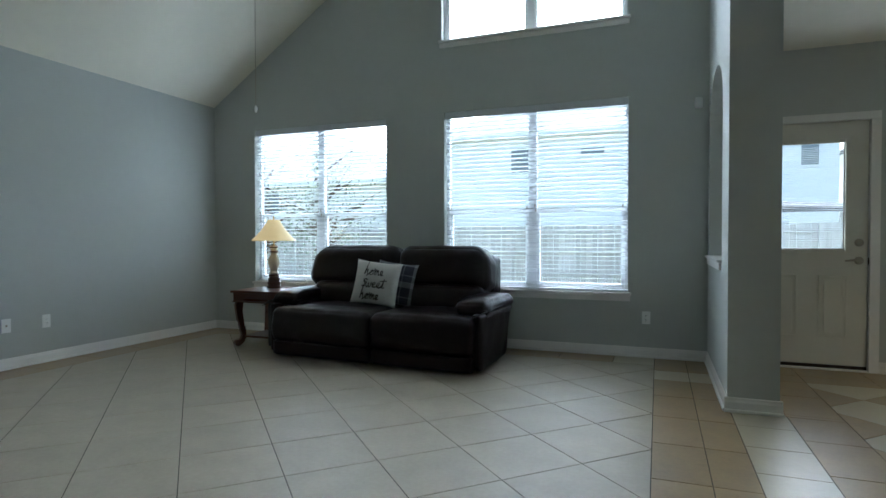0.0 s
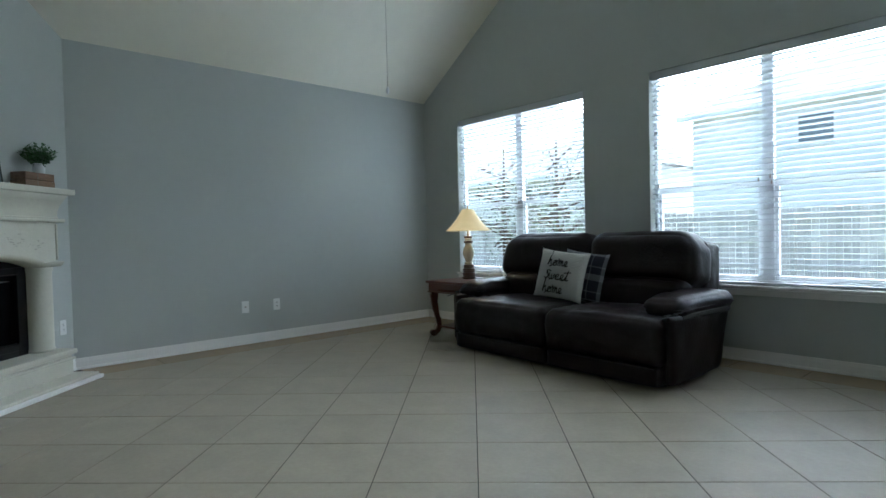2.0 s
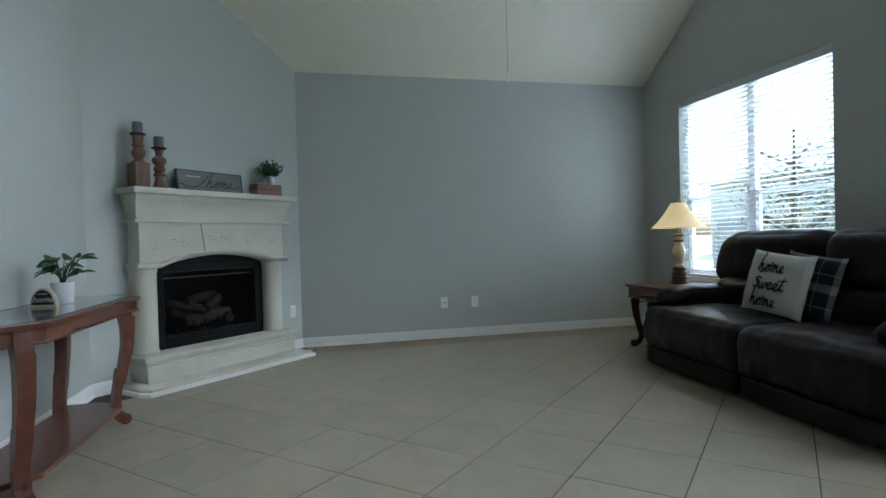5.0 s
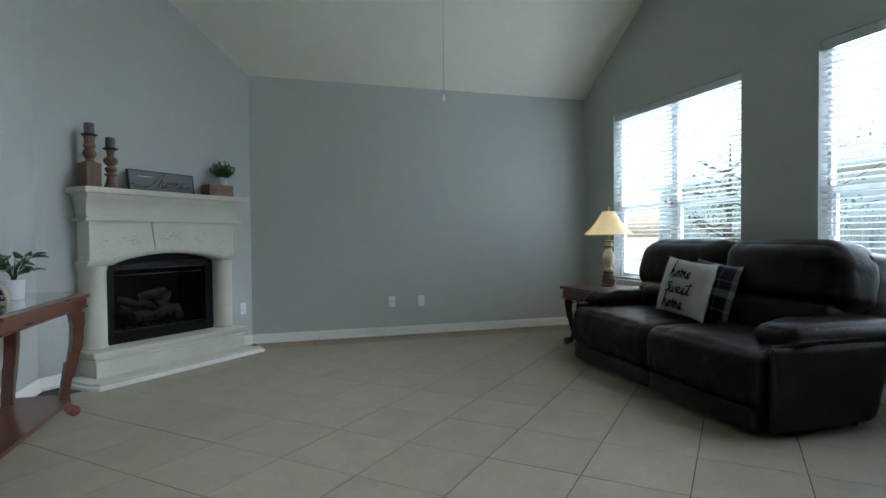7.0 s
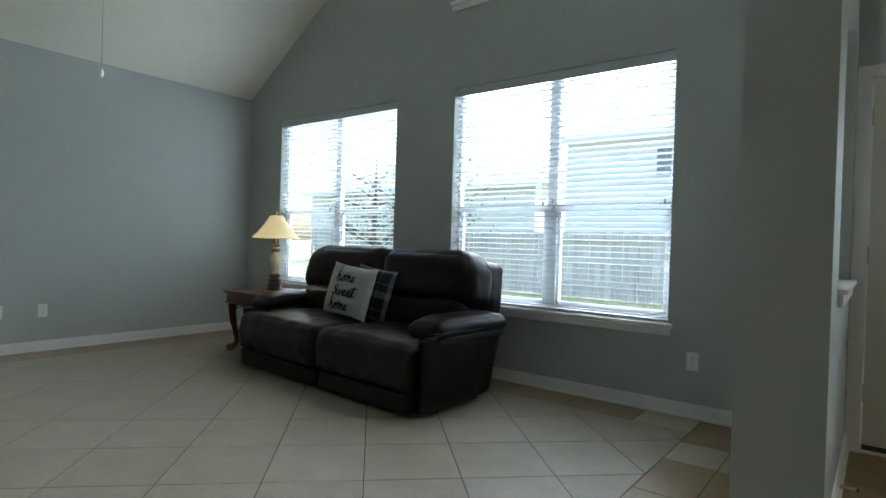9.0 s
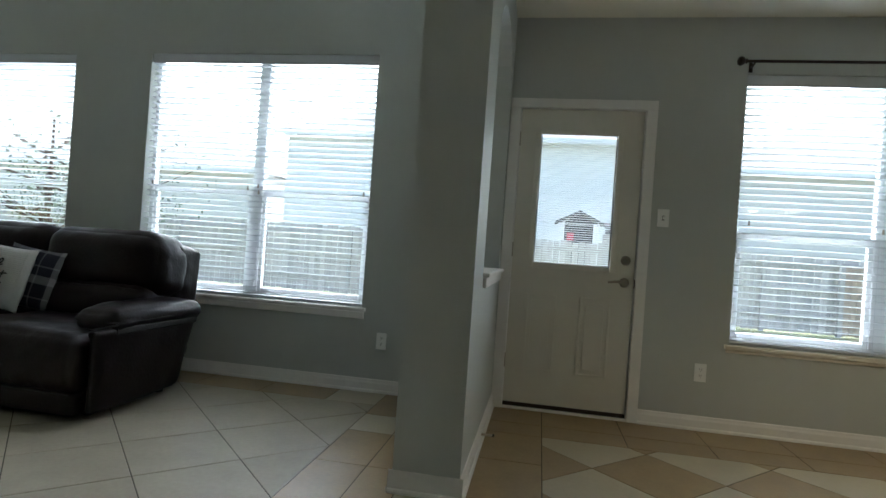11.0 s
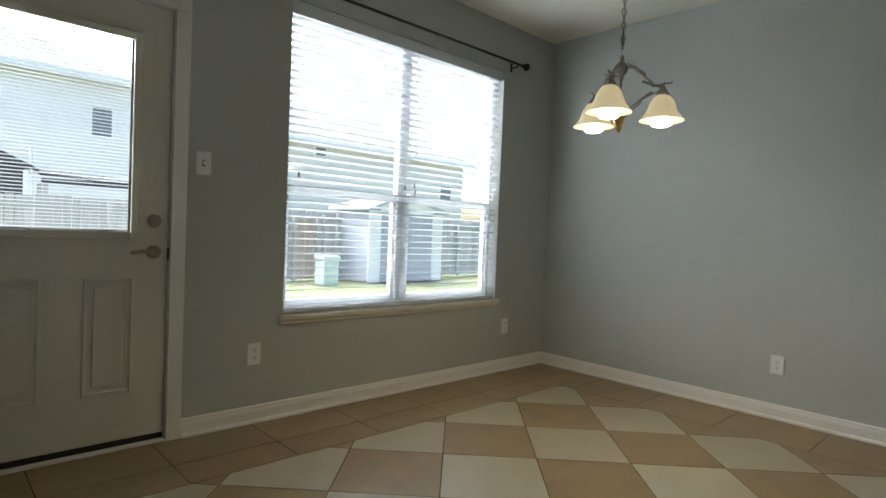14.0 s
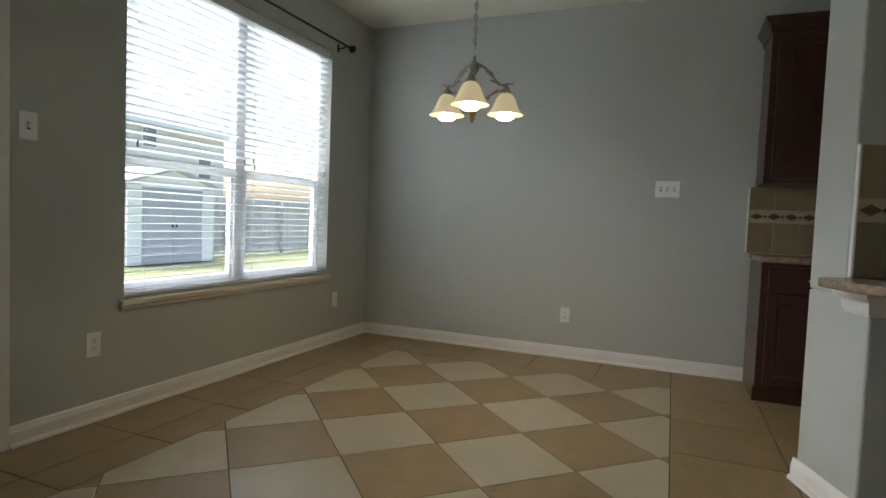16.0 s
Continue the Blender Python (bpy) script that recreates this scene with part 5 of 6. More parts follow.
for k in range(8):
    part("letter_bar", box(-0.235 + k * 0.017, -0.225 + k * 0.017, -0.0132, -0.0122, 0.122, 0.131), CHALK, sg)

bx = thing("wooden_box", on_mantel(0.515, 0.12, 178), "rustic wooden box with two stacked boards under the small plant", "wooden box")
part("lower_block", box(-0.137, 0.137, -0.062, 0.062, 0.0, 0.05, 0.003, 1), CRATE, bx)
part("upper_block", box(-0.135, 0.135, -0.060, 0.060, 0.0535, 0.107, 0.003, 1), CRATE, bx)
for x in (-0.03,):
    part("strap", box(x, x + 0.004, -0.0638, -0.0625, 0.0, 0.108), STONE_D, bx)


def little_pot(parent, r=0.045, h=0.085):
    part("pot", lathe([(r * 0.82, 0.0), (r * 0.9, 0.004), (r, h - 0.002), (r - 0.004, h), (r - 0.007, h - 0.012), (0.003, h - 0.014)], 28), POT, parent, "white ceramic pot", smooth=True)
    part("soil", lathe([(r - 0.009, h - 0.0138), (r - 0.012, h - 0.006), (0.002, h - 0.003)], 20), SOIL, parent)


def bush(parent, n, r, z0, z1, seed, size=0.012, mat=LEAF):
    rnd = random.Random(seed)
    sb, lb = bmesh.new(), bmesh.new()
    for k in range(n):
        a = rnd.uniform(0, 6.283)
        q = r * math.sqrt(rnd.random())
        top = Vector((q * math.cos(a), q * math.sin(a), z0 + (z1 - z0) * rnd.uniform(0.35, 1.0) * (1 - 0.35 * (q / r) ** 2)))
        base = Vector((top.x * 0.25, top.y * 0.25, z0 - 0.02))
        pts = smooth_path([base, (base + top) / 2 + Vector((0, 0, 0.012)), top], 3)
        tube(pts, 0.0011, 4, sb)
        for i in range(1, len(pts)):
            for s in range(3):
                o = Euler((rnd.uniform(-0.9, 0.9), rnd.uniform(-0.9, 0.9), rnd.uniform(0, 6.28))).to_matrix()
                L, W = size * rnd.uniform(0.9, 1.6), size * 0.42
                v = [lb.verts.new(pts[i] + o @ Vector(p)) for p in ((0, 0, 0), (L * 0.5, W, 0.002), (L, 0, 0), (L * 0.5, -W, 0.002))]
                lb.faces.new(v)
    part("stems", sb, STEM, parent)
    part("foliage", lb, mat, parent, kind="stuff")


p1 = thing("potted_plant", on_mantel(0.455, 0.12) @ pose(0, 0, 0.108), "small bushy green plant in a white pot on the wooden box", "potted plant")
little_pot(p1, 0.043, 0.078)
bush(p1, 95, 0.108, 0.075, 0.235, 11, 0.020)


# ---- console table ----
def console_table():
    t = thing("console_table", pose(0.41, 0.025, 0), "six-sided cherry console table with glass inlay, against the wall", "console table")
    h = 0.755
    top = [(-4.00, -1.45), (-4.00, -1.16), (-3.83, -0.965), (-2.64, -0.985), (-2.46, -1.17), (-2.46, -1.45)]
    cx, cy = -3.215, -1.24

    def grow(k):
        return [(cx + (x - cx) * (1 + k / 0.75), cy + (y - cy) * (1 + k / 0.24)) for x, y in top]
    part("tabletop", prism(grow(0.0), h - 0.022, h, bevel=0.006, seg=3), WOOD, t)
    part("glass_inlay", prism(grow(-0.045), h + 0.0005, h + 0.003), TABLEGLASS, t, "dark glass inlay")
    part("apron", prism(grow(-0.016), h - 0.078, h - 0.0225, bevel=0.003), WOOD, t)
    part("apron_moulding", prism(grow(-0.008), h - 0.088, h - 0.076, bevel=0.005, seg=2), WOOD, t)
    lt = h - 0.082
    bowed = [(0.030, lt, 0.030), (0.058, lt * 0.84, 0.031), (0.052, lt * 0.66, 0.027), (0.018, lt * 0.42, 0.021), (-0.020, lt * 0.20, 0.019), (-0.012, 0.055, 0.021), (0.018, 0.028, 0.024)]
    for x, y, dx, dy in ((-3.73, -1.075, -0.55, 0.85), (-2.63, -1.095, 0.75, 0.66), (-3.72, -1.375, -1.0, 0.0), (-2.66, -1.375, 1.0, 0.0)):
        scroll_leg(t, x, y, h - 0.082, dx, dy, 0.058, flare=0.15, line=bowed)
    shelf = [(cx + (x - cx) * 0.82, cy + (y - cy) * 0.72 - 0.01) for x, y in top]
    part("lower_shelf", prism(shelf, 0.085, 0.112, bevel=0.005, seg=2), WOOD, t)
    return t


console_table()


def broad_leaf(b, base, direction, length, width, droop=0.3):
    """One pointed oval leaf with a fold along its midrib."""
    d = Vector(direction).normalized()
    s = (d.cross(Vector((0, 0, 1))).normalized() + Vector((0, 0, 0.8 * math.sin(base[0] * 900)))).normalized()
    n = 6
    rows = []
    for i in range(n + 1):
        u = i / n
        w = width * math.sin(math.pi * min(1, u * 0.95 + 0.03)) ** 0.6 * (1 - 0.2 * u)
        c = Vector(base) + d * length * u + Vector((0, 0, -droop * length * u * u))
        rows.append((c + s * w + Vector((0, 0, 0.25 * w)), c, c - s * w + Vector((0, 0, 0.25 * w))))
    vs = [[b.verts.new(p) for p in r] for r in rows]
    for a, e in zip(vs, vs[1:]):
        b.faces.new((a[0], a[1], e[1], e[0]))
        b.faces.new((a[1], a[2], e[2], e[1]))


p2 = thing("potted_plant", pose(-3.065, -1.225, 0.7585), "broad-leaved green plant in a white pot on the console table", "potted plant")
little_pot(p2, 0.055, 0.115)
rnd = random.Random(21)
stems = bmesh.new()
for k in range(22):
    a = k * 2.4 + rnd.uniform(-0.3, 0.3)
    up = rnd.uniform(0.04, 0.14)
    r = rnd.uniform(0.02, 0.10)
    tip = Vector((r * math.cos(a), r * math.sin(a), 0.115 + up))
    tube(smooth_path([(0.01 * math.cos(a), 0.01 * math.sin(a), 0.10), tip * 0.5 + Vector((0, 0, 0.075)), tip], 3), 0.002, 5, stems)
    lb = bmesh.new()
    broad_leaf(lb, tip, (math.cos(a), math.sin(a), rnd.uniform(-0.1, 0.45)), rnd.uniform(0.070, 0.092), rnd.uniform(0.027, 0.036), rnd.uniform(0.1, 0.4))
    part("leaf", lb, LEAF2, p2, smooth=True)
part("stems", stems, STEM, p2)

hs = thing("tabletop_sign", pose(-2.89, -1.245, 0.7585, 0, 0, 82) @ Matrix.Scale(0.72, 4) , "half-round cream and black sign lettered home on the console table", "sign")
half = [(0.088 * math.cos(math.pi * k / 20), 0.012 + 0.125 * math.sin(math.pi * k / 20)) for k in range(21)]
part("board", loft([[(x, y, z) for x, z in [(0.088, 0.0), *half, (-0.088, 0.0)]] for y in (-0.014, 0.022)]), CREAMC, hs)
half2 = [(0.074 * math.cos(math.pi * k / 20), 0.018 + 0.105 * math.sin(math.pi * k / 20)) for k in range(21)]
part("face", loft([[(x, y, z) for x, z in half2] for y in (-0.0165, -0.0142)]), INK, hs)
lettering("home", 0.062, CHALK, hs, pose(0, -0.0172, 0.055), shear=0.4)
for k in range(6):
    part("letter_bar", box(-0.03 + k * 0.011, -0.023 + k * 0.011, -0.0178, -0.0168, 0.092, 0.098), CHALK, hs)

# pull chain of the fan above
pc = thing("pull_chain", pose(-2.58, 1.175, -0.035), "long thin pull chain with a white bob under the vault", "pull chain")
part("chain", tube([(0, 0, 1.99), (0, 0, HS + 0.035 + (-2.58 - XL) * 0.667 - 0.003)], 0.0016, 5), NICKEL, pc)
part("bob", lathe([(0.002, 1.992), (0.008, 1.98), (0.010, 1.965), (0.006, 1.95), (0.002, 1.946)], 10), PLASTIC, pc, smooth=True)


# ---- chandelier ----
def chandelier():
    cx, cy = 2.90, 2.395
    t = thing("chandelier", pose(cx, cy, 0), "lit three-armed pewter chandelier with amber glass bell shades", "chandelier")
    part("canopy", lathe([(0.012, 2.70), (0.035, 2.705), (0.06, 2.725), (0.065, H - 0.001)], 28), PEWTER, t, smooth=True)
    z, k = 2.70, 0
    link = None
    while z > 2.0:
        if link is None:
            ring = [(0.0095 * math.cos(a), 0, 0.020 * math.sin(a)) for a in [6.283 * j / 12 for j in range(13)]]
            link = part("chain_link", tube(ring, 0.0026, 5), PEWTER, t, smooth=True)
            o = link
        else:
            o = new("chain_link", link.data)
            o.parent = t
        o.matrix_basis = pose(0, 0, z - 0.018, 0, 0, 90 * (k % 2) + 20)
        z -= 0.031
        k += 1
    part("wire", tube([(0.004, 0, 2.70), (-0.003, 0.003, 2.4), (0.003, -0.002, 2.0)], 0.0016, 5), SLOT, t)
    part("hub", lathe([(0.004, 1.955), (0.010, 1.945), (0.010, 1.925), (0.022, 1.91), (0.030, 1.892), (0.026, 1.875), (0.014, 1.86), (0.010, 1.845), (0.007, 1.835)], 24), PEWTER, t, smooth=True)
    part("stem", lathe([(0.007, 1.835), (0.007, 1.78), (0.011, 1.775), (0.007, 1.77), (0.007, 1.71), (0.014, 1.70)], 16), PEWTER, t, smooth=True)
    part("lower_hub", lathe([(0.014, 1.70), (0.030, 1.688), (0.034, 1.674), (0.022, 1.66), (0.026, 1.65), (0.020, 1.635), (0.012, 1.625), (0.016, 1.617), (0.010, 1.604), (0.003, 1.592)], 24), BRASS, t, "brass finial", smooth=True)
    for a in (196, 69, -54):
        arm = thing("arm", pose(0, 0, 0, 0, 0, a))
        arm.parent = t
        R = 0.19
        for off in (-0.006, 0.006):
            pts = smooth_path([(0.018, off, 1.888), (0.06, off, 1.897), (0.10, off, 1.872), (0.14, off, 1.825), (R - 0.012, off * 0.4, 1.806), (R + 0.04, off * 0.2, 1.826)], 6)
            part("upper_rod", tube(pts, 0.0034, 7), PEWTER, arm, smooth=True)
        part("lower_rod", tube(smooth_path([(0.02, 0, 1.68), (0.055, 0, 1.685), (0.09, 0, 1.73), (0.13, 0, 1.778), (R, 0, 1.796)], 6), 0.004, 7), PEWTER, arm, smooth=True)
        part("cross_bar", tube([(R - 0.002, -0.03, 1.82), (R, 0.0, 1.808), (R + 0.002, 0.03, 1.82)], 0.0033, 6), PEWTER, arm, smooth=True)
        part("cap", lathe([(0.006, 1.814), (0.010, 1.806), (0.018, 1.792), (0.030, 1.774), (0.033, 1.766), (0.026, 1.762)], 20, (R, 0)), PEWTER, arm, smooth=True)
        prof = [(0.026, 1.768), (0.038, 1.758), (0.055, 1.732), (0.065, 1.702), (0.075, 1.680), (0.092, 1.661), (0.102, 1.650)]
        inner = [(r - 0.004, z_ - 0.001) for r, z_ in prof[::-1]]
        part("bell_shade", lathe(prof + inner, 32, (R, 0), close=False), BELL, arm, "amber glass bell shade", smooth=True)
        part("light_bulb", lathe([(0.004, 1.715), (0.020, 1.69), (0.043, 1.650), (0.048, 1.634), (0.036, 1.624), (0.004, 1.620)], 24, (R, 0)), GLOW, arm, smooth=True)
    return t


chandelier()

# ceiling fixture and curtain rod
sm = thing("ceiling_speaker", pose(2.93, 3.33, H), "round white flush fixture on the kitchen ceiling", "ceiling fixture")
part("disc", lathe([(0.002, -0.022), (0.07, -0.022), (0.085, -0.014), (0.09, -0.001)], 32), PLASTIC, sm, smooth=True)

cr = thing("curtain_rod", pose(0, YW - 0.075, 2.425), "thin dark bronze curtain rod with knob ends above the kitchen window", "curtain rod")
part("rod", tube([(1.985, 0, 0), (3.96, 0, 0)], 0.0095, 10), BRONZE, cr, smooth=True)
for s, x in ((-1, 1.985), (1, 3.96)):
    b = lathe([(0.009, 0.0), (0.018, 0.004), (0.010, 0.012), (0.024, 0.022), (0.031, 0.038), (0.024, 0.054), (0.004, 0.062)], 16)
    spin(b, pose(x, 0, 0, 0, 90 * s, 0))
    part("finial", b, BRONZE, cr, smooth=True)
for x in (2.03, 3.90):
    part("bracket", tube([(x, 0, -0.012), (x, 0.03, -0.02), (x, 0.0745, -0.02)], 0.006, 8), BRONZE, cr)
    part("bracket_plate", box(x - 0.012, x + 0.012, 0.069, 0.0745, -0.05, 0.02, 0.002, 1), BRONZE, cr)

# ---- kitchen end ----
def slab_door(parent, x, y0, y1, z0, z1, name="door"):
    """A raised-panel cabinet door facing -x at x."""
    r = 0.055
    d = part(name, box(x - 0.012, x - 0.001, y0 + r, y1 - r, z0 + r, z1 - r), CABW, parent)
    for kind, q in (("stile", (y0, y0 + r, z0, z1)), ("stile", (y1 - r, y1, z0, z1)), ("rail", (y0 + r, y1 - r, z0, z0 + r)), ("rail", (y0 + r, y1 - r, z1 - r, z1))):
        part(kind, box(x - 0.02, x - 0.001, q[0], q[1], q[2], q[3], 0.003, 1), CABW, d)
    part("raised_panel", box(x - 0.019, x - 0.0125, y0 + r + 0.02, y1 - r - 0.02, z0 + r + 0.02, z1 - r - 0.02, 0.003, 2), CABW, d)
    return d


CY1, CX = 0.795, 3.90
for k in range(3):
    y1 = CY1 + 0.035 - k * 0.62
    y0 = y1 - 0.62
    cab = thing("base_cabinet", pose(0, 0, 0), "dark cherry base cabinet with a drawer over a raised-panel door", "kitchen cabinet", "base cabinets along the kitchen wall")
    part("body", box(CX, XK - 0.002, y0 + 0.001, y1 - 0.001, 0.10, 0.875), CABW, cab)
    part("toe_kick", box(CX + 0.07, XK - 0.002, y0 + 0.001, y1 - 0.001, 0.0, 0.099), CABW, cab)
    d = slab_door(cab, CX, y0 + 0.02, y1 - 0.04, 0.13, 0.68)
    dr = part("drawer_front", box(CX - 0.02, CX - 0.001, y0 + 0.02, y1 - 0.04, 0.70, 0.855, 0.004, 2), CABW, cab)
    part("handle", tube([(CX - 0.021, y1 - 0.25, 0.78), (CX - 0.045, y1 - 0.25, 0.78), (CX - 0.045, y1 - 0.37, 0.78), (CX - 0.021, y1 - 0.37, 0.78)], 0.005, 8), NICKEL, dr, "nickel bar handle")
    up = thing("wall_cabinet", pose(0, 0, 0), "dark cherry wall cabinet with a raised-panel door and crown moulding", "kitchen cabinet", "wall cabinets along the kitchen wall")
    ux = 4.10
    part("body", box(ux, XK - 0.002, y0 + 0.001, y1 - 0.001, 1.375, 2.32), CABW, up)
    slab_door(up, ux, y0 + 0.02, y1 - 0.04, 1.40, 2.29)
    e = 0.045 if k == 0 else 0.0
    part("crown", loft([[(ux - o, y0 + 0.001, z), (ux - o, y1 - 0.001 + o * (k == 0), z), (XK - 0.002, y1 - 0.001 + o * (k == 0), z), (XK - 0.002, y0 + 0.001, z)] for o, z in ((0.0, 2.321), (0.012, 2.33), (0.02, 2.365), (0.045, 2.395), (0.05, 2.415))]), CABW, up)
ct = thing("countertop", pose(0, 0, 0), "tan granite worktop over the base cabinets", "worktop")
part("slab", box(CX - 0.035, XK - 0.002, CY1 - 1.86, CY1 + 0.045, 0.877, 0.912, 0.008, 2), GRANITE, ct)


def backsplash(name, to_world, length, z0, z1, band, label):
    """Rows of tan tiles with a light band of dark diamonds, laid in the plane x, z."""
    t = thing(name, to_world, label, "tiled backsplash")
    part("backing", box(0, length, -0.006, -0.001, z0, z1), SPLASH_L, t)
    w = 0.152
    rows = [(z0 + 0.002, band - 0.045), (band + 0.045, z1 - 0.002)]
    for za, zb in rows:
        x = 0.0
        while x < length - 0.01:
            part("tile", box(x + 0.0015, min(x + w, length) - 0.0015, -0.014, -0.0065, za, zb, 0.001, 1), SPLASH, t)
            x += w
    for z in (band - 0.036, band + 0.036):
        part("liner", box(0.001, length - 0.001, -0.015, -0.0065, z - 0.006, z + 0.006, 0.002, 1), SPLASH_L, t)
    x = 0.05
    while x < length - 0.04:
        b = prism([(x - 0.042, -0.0), (x, 0.022), (x + 0.042, 0.0), (x, -0.022)], 0.0065, 0.012)
        spin(b, Matrix.Translation((0, 0, band)) @ Matrix.Rotation(radians(90), 4, "X"))
        part("diamond", b, SPLASH_D, t)
        b = prism([(x + 0.042, 0.009), (x + 0.052, 0.0), (x + 0.042, -0.009), (x + 0.032, 0.0)], 0.0065, 0.0135)
        spin(b, Matrix.Translation((0.0095, 0, band)) @ Matrix.Rotation(radians(90), 4, "X"))
        part("dot", b, INK, t)
        x += 0.104
    return t


backsplash("backsplash", pose(XK, 0.86, 0, 0, 0, -90), 1.8, 0.914, 1.373, 1.17, "tan tiled backsplash with dark diamond band above the worktop")
part("backsplash_edge", box(XK - 0.02, XK - 0.001, 0.8605, 0.87, 0.915, 1.37, 0.002, 1), TRIM, kind="structure")

# stub wall at the kitchen's edge, its lower half thicker and topped by the granite bar
STUB = pose(2.76, 0.80, 0, 0, 0, 198)
sw = part("wall_stub", box(0.0, 0.24, 0.0, 1.3, 0.83, H - 0.001, 0.012, 3), WALL, kind="structure")
sl = part("wall_half", box(0.0, 0.385, 0.0, 1.3, -0.05, 0.8295, 0.012, 3), WALL, kind="structure")
bb = baseboard("baseboard", (0.40, 0.0), (-0.016, 0.0), 1)
bc = baseboard("baseboard", (0.385, 1.3), (0.385, -0.016), 1)
for o in (sw, sl, bb, bc):
    o.matrix_world = STUB
bar = thing("bar_top", STUB, "rounded tan granite bar top on white moulding over the half wall", "bar top")
part("slab", prism([(0.2425, 1.3), (0.2425, 0.002), (0.24, -0.002), (0.24, -0.03), (0.23, -0.07), (0.26, -0.115), (0.31, -0.13), (0.50, -0.13), (0.60, -0.09), (0.64, 0.0), (0.64, 1.3)], 0.862, 0.897, bevel=0.012, seg=3), GRANITE, bar)
part("moulding", loft([[(0.27 - o, -0.001, z), (0.27 - o, -0.012 - o, z), (0.40 + o, -0.012 - o, z), (0.40 + o, 1.3, z), (0.386, 1.3, z), (0.386, -0.001, z)] for o, z in ((0.0, 0.772), (0.010, 0.789), (0.014, 0.822), (0.035, 0.842), (0.040, 0.861))]), TRIM, bar, "white painted moulding")
backsplash("backsplash", STUB @ pose(0.2405, 0.012, 0, 0, 0, 90), 1.2, 0.899, 1.40, 1.155, "tan tiled backsplash with a band of dark diamonds behind the bar")
bs_edge = part("backsplash_edge", box(0.2405, 0.26, 0.001, 0.0115, 0.899, 1.40, 0.002, 1), TRIM, kind="structure")
bs_edge.matrix_world = STUB
p3 = thing("potted_plant", STUB @ pose(0.40, 0.09, 0.898), "grassy green plant in a white pot on the granite bar", "potted plant")
little_pot(p3, 0.05, 0.09)
gbm = bmesh.new()
rnd = random.Random(8)
for k in range(60):
    a, L = rnd.uniform(0, 6.28), rnd.uniform(0.12, 0.23)
    d = Vector((math.cos(a), math.sin(a), 0))
    s = Vector((-d.y, d.x, 0)) * 0.0035
    pts = smooth_path([(0, 0, 0.08), Vector((0, 0, 0.08)) + d * L * 0.35 + Vector((0, 0, L * 0.6)), Vector((0, 0, 0.08)) + d * L + Vector((0, 0, L * rnd.uniform(0.2, 0.7)))], 4)
    vs = [(gbm.verts.new(p + s * (1 - i / len(pts))), gbm.verts.new(p - s * (1 - i / len(pts)))) for i, p in enumerate(pts)]
    for a_, b_ in zip(vs, vs[1:]):
        gbm.faces.new((a_[0], a_[1], b_[1], b_[0]))
part("foliage", gbm, LEAF, p3, kind="stuff")

# ---- floor ----
floor = part("floor", box(XL - 0.1, XK + 0.1, -4.1, YW + 0.05, -0.12, -0.0024), GROUT, kind="structure")
tile_meshes = {}


def clip(poly, nx, ny, c):
    """Keeps the part of a convex polygon where nx x + ny y <= c."""
    out = []
    for (x0, y0), (x1, y1) in zip(poly, poly[1:] + poly[:1]):
        a, b = nx * x0 + ny * y0 - c, nx * x1 + ny * y1 - c
        if a <= 0:
            out.append((x0, y0))
        if a * b < 0:
            t = a / (a - b)
            out.append((x0 + (x1 - x0) * t, y0 + (y1 - y0) * t))
    return out


def area(poly):
    return abs(sum(x0 * y1 - x1 * y0 for (x0, y0), (x1, y1) in zip(poly, poly[1:] + poly[:1]))) / 2


def lay(poly, mat, height=0.0):
    cx, cy = sum(p[0] for p in poly) / len(poly), sum(p[1] for p in poly) / len(poly)
    key = (mat.name, tuple((round(x - cx, 4), round(y - cy, 4)) for x, y in poly))
    if key not in tile_meshes:
        me = bpy.data.meshes.new("tile")
        n = len(poly)
        loc = [(x - cx, y - cy) for x, y in poly]
        k = 1 - 0.0016 / max(0.02, math.sqrt(area(poly)))
        verts = [(x, y, -0.008) for x, y in loc] + [(x, y, -0.0008) for x, y in loc] + [(x * k, y * k, 0.0) for x, y in loc]
        faces = [tuple(range(2 * n, 3 * n))]
        faces += [(i, (i + 1) % n, n + (i + 1) % n, n + i) for i in range(n)]
        faces += [(n + i, n + (i + 1) % n, 2 * n + (i + 1) % n, 2 * n + i) for i in range(n)]
        me.from_pydata(verts, [], faces)
        me.materials.append(mat)
        tile_meshes[key] = me
    o = new("tile", tile_meshes[key])
    o.parent = floor
    o.location = (cx, cy, height + random.uniform(-0.0004, 0.0004))
    return o


def diagonal_tiles(ox, oy, x0, x1, y0, y1, choose, extra=()):
    p = 0.3253
    g = 0.0050
    for i in range(int((x0 - ox) / p) - 2, int((x1 - ox) / p) + 3):
        for j in range(int((y0 - oy) / p) - 2, int((y1 - oy) / p) + 3):
            if (i + j) % 2 == 0:
                continue
            cx, cy, r = ox + p * i, oy + p * j, p - g * 0.7
            poly = [(cx - r, cy), (cx, cy - r), (cx + r, cy), (cx, cy + r)]
            for nx, ny, c in ((-1, 0, -x0 - g / 2), (1, 0, x1 - g / 2), (0, -1, -y0 - g / 2), (0, 1, y1 - g / 2), *extra):
                poly = clip(poly, nx, ny, c)
                if len(poly) < 3:
                    break
            if len(poly) >= 3 and area(poly) > 0.0006:
                lay(poly, choose(i, j))


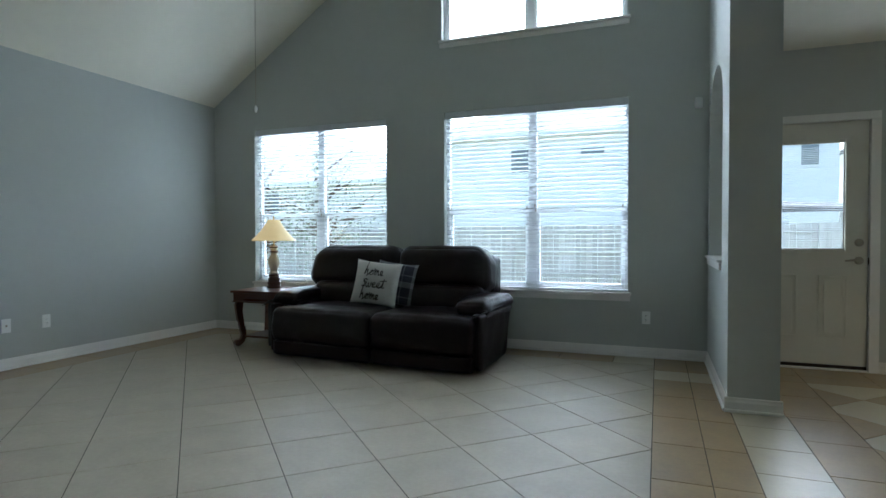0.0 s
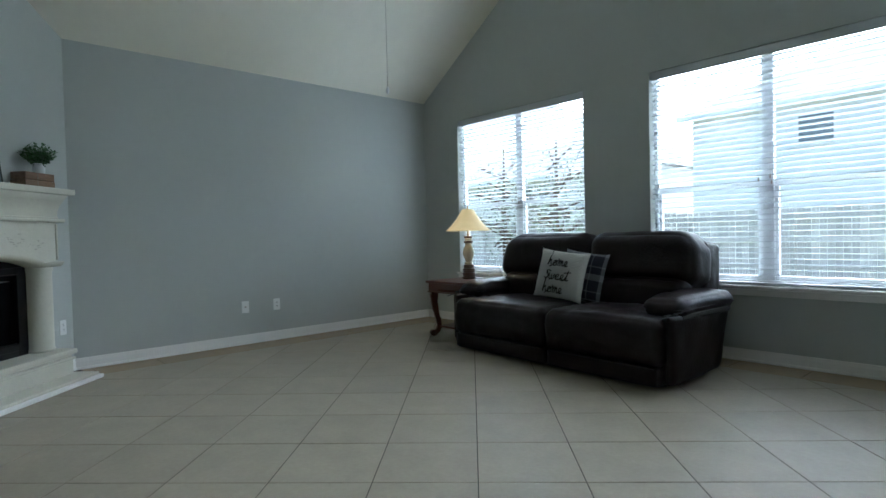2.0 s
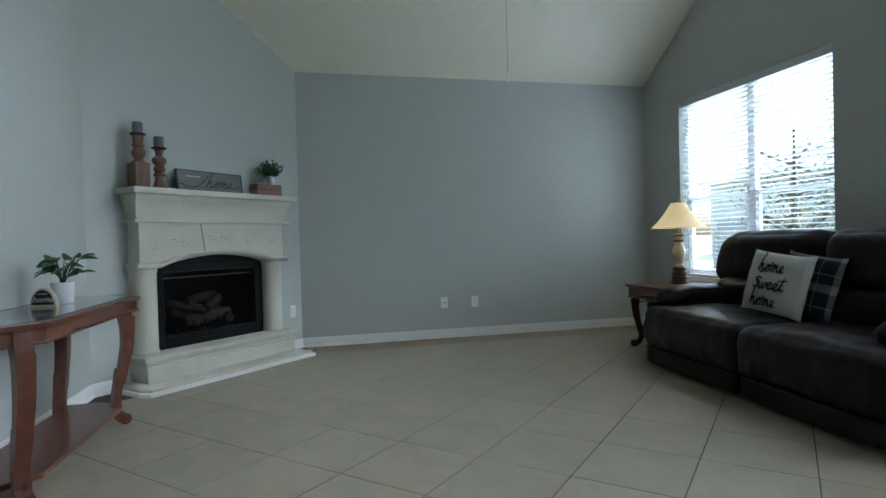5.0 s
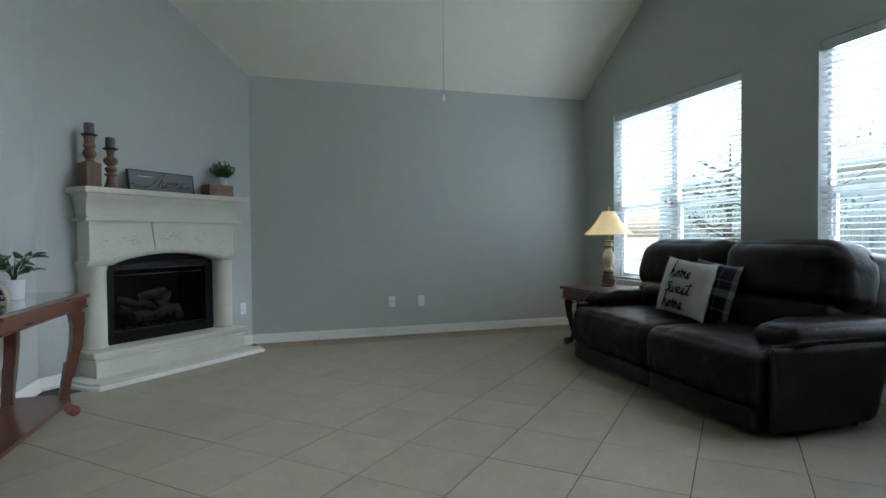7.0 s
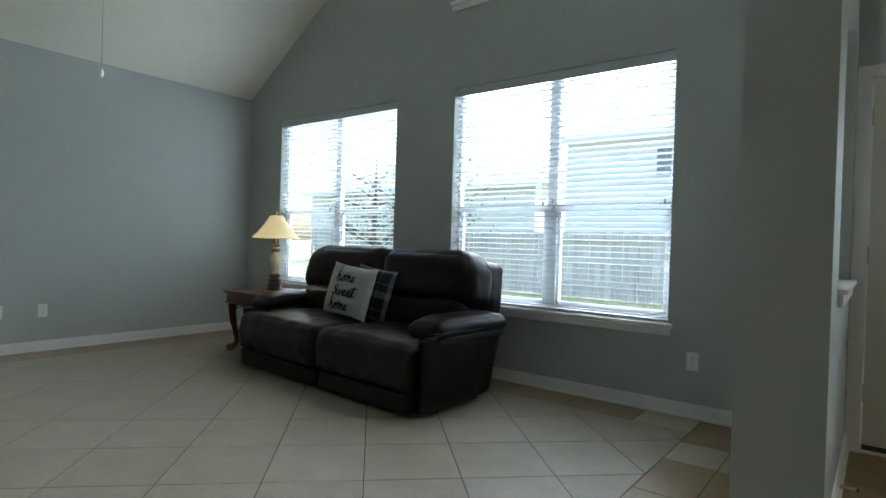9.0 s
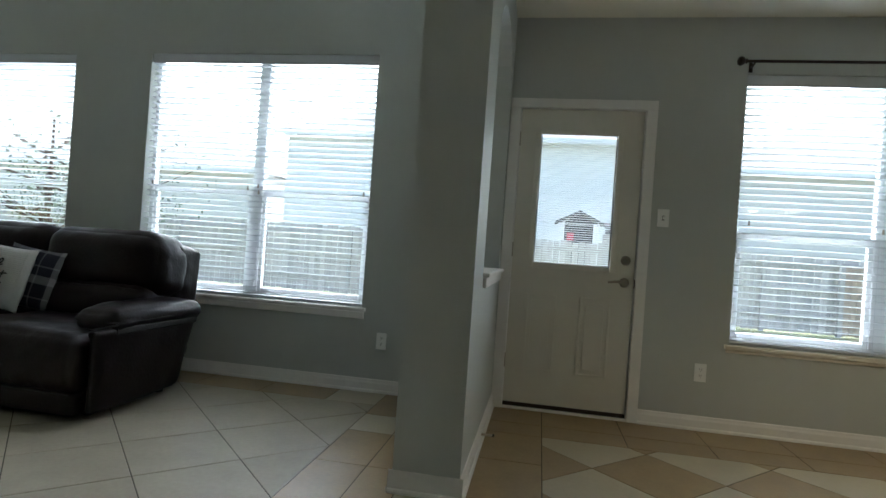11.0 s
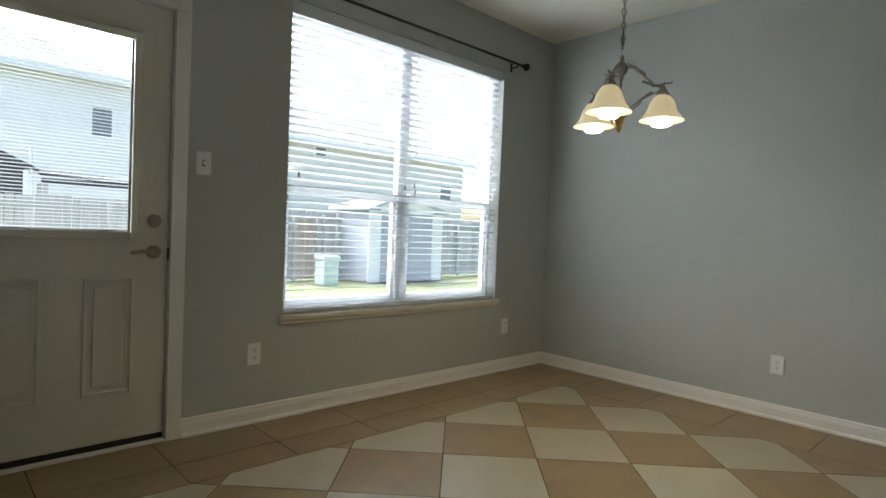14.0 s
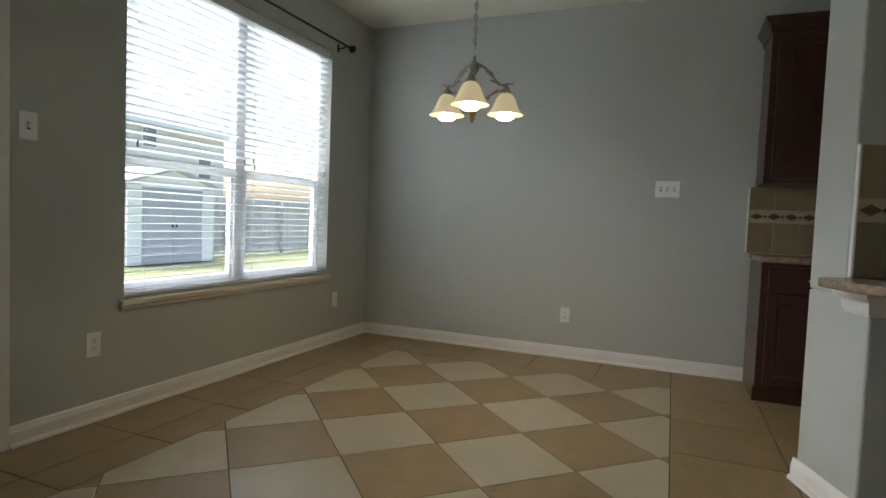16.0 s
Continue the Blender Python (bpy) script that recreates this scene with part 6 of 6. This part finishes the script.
def square_tiles(x0, x1, y0, y1, px, py, phase_x, phase_y, mat):
    g = 0.0050
    xs = sorted({x0, x1, *[phase_x + px * k for k in range(-40, 40) if x0 + 0.02 < phase_x + px * k < x1 - 0.02]})
    ys = sorted({y0, y1, *[phase_y + py * k for k in range(-40, 40) if y0 + 0.02 < phase_y + py * k < y1 - 0.02]})
    for a, b in zip(xs, xs[1:]):
        for c, d in zip(ys, ys[1:]):
            lay([(a + g / 2, c + g / 2), (b - g / 2, c + g / 2), (b - g / 2, d - g / 2), (a + g / 2, d - g / 2)], mat)


diagonal_tiles(-1.889, 1.166, -5.135, -0.265, -4.0, 3.61, lambda i, j: TILE_L, ((-0.7071, -0.7071, 3.61),))
square_tiles(XL, -5.135, 0.02, YW, 0.9, 0.497, 0, 0.1, TILE_B)
square_tiles(-5.135, -0.62, 3.61, YW, 0.497, 0.9, -0.62, 0, TILE_B)
square_tiles(-0.62, -0.265, 3.61, YW, 0.9, 0.9, 0, 0, TILE_C)
square_tiles(-0.265, PX0, 3.41, YW, 0.9, 0.497, 0, 3.41, TILE_B)
square_tiles(-0.265, PX0, 3.08, 3.41, 0.9, 0.9, 0, 0, TILE_C)
square_tiles(-0.265, 0.205, -4.0, 3.08, 0.9, 0.497, 0, 2.60, TILE_B)
square_tiles(0.205, 0.525, -4.0, PY, 0.9, 0.37, 0, 1.72, TILE_C)
square_tiles(0.525, 0.84, -4.0, PY, 0.9, 0.497, 0, 1.43, TILE_B)
square_tiles(PX1, 0.84, PY, 3.375, 0.9, 0.497, 0, 2.42, TILE_B)
square_tiles(PX1, XK, 3.375, YW, 0.497, 0.9, 0.84, 0, TILE_B)
square_tiles(3.97, XK, 1.30, 3.375, 0.9, 0.497, 0, 1.30, TILE_B)
square_tiles(0.84, XK, -4.0, 1.30, 0.497, 0.497, 0.84, 1.30, TILE_B)
diagonal_tiles(2.722, 3.297, 0.84, 3.97, 1.30, 3.375, lambda i, j: TILE_C if i % 2 else TILE_B)
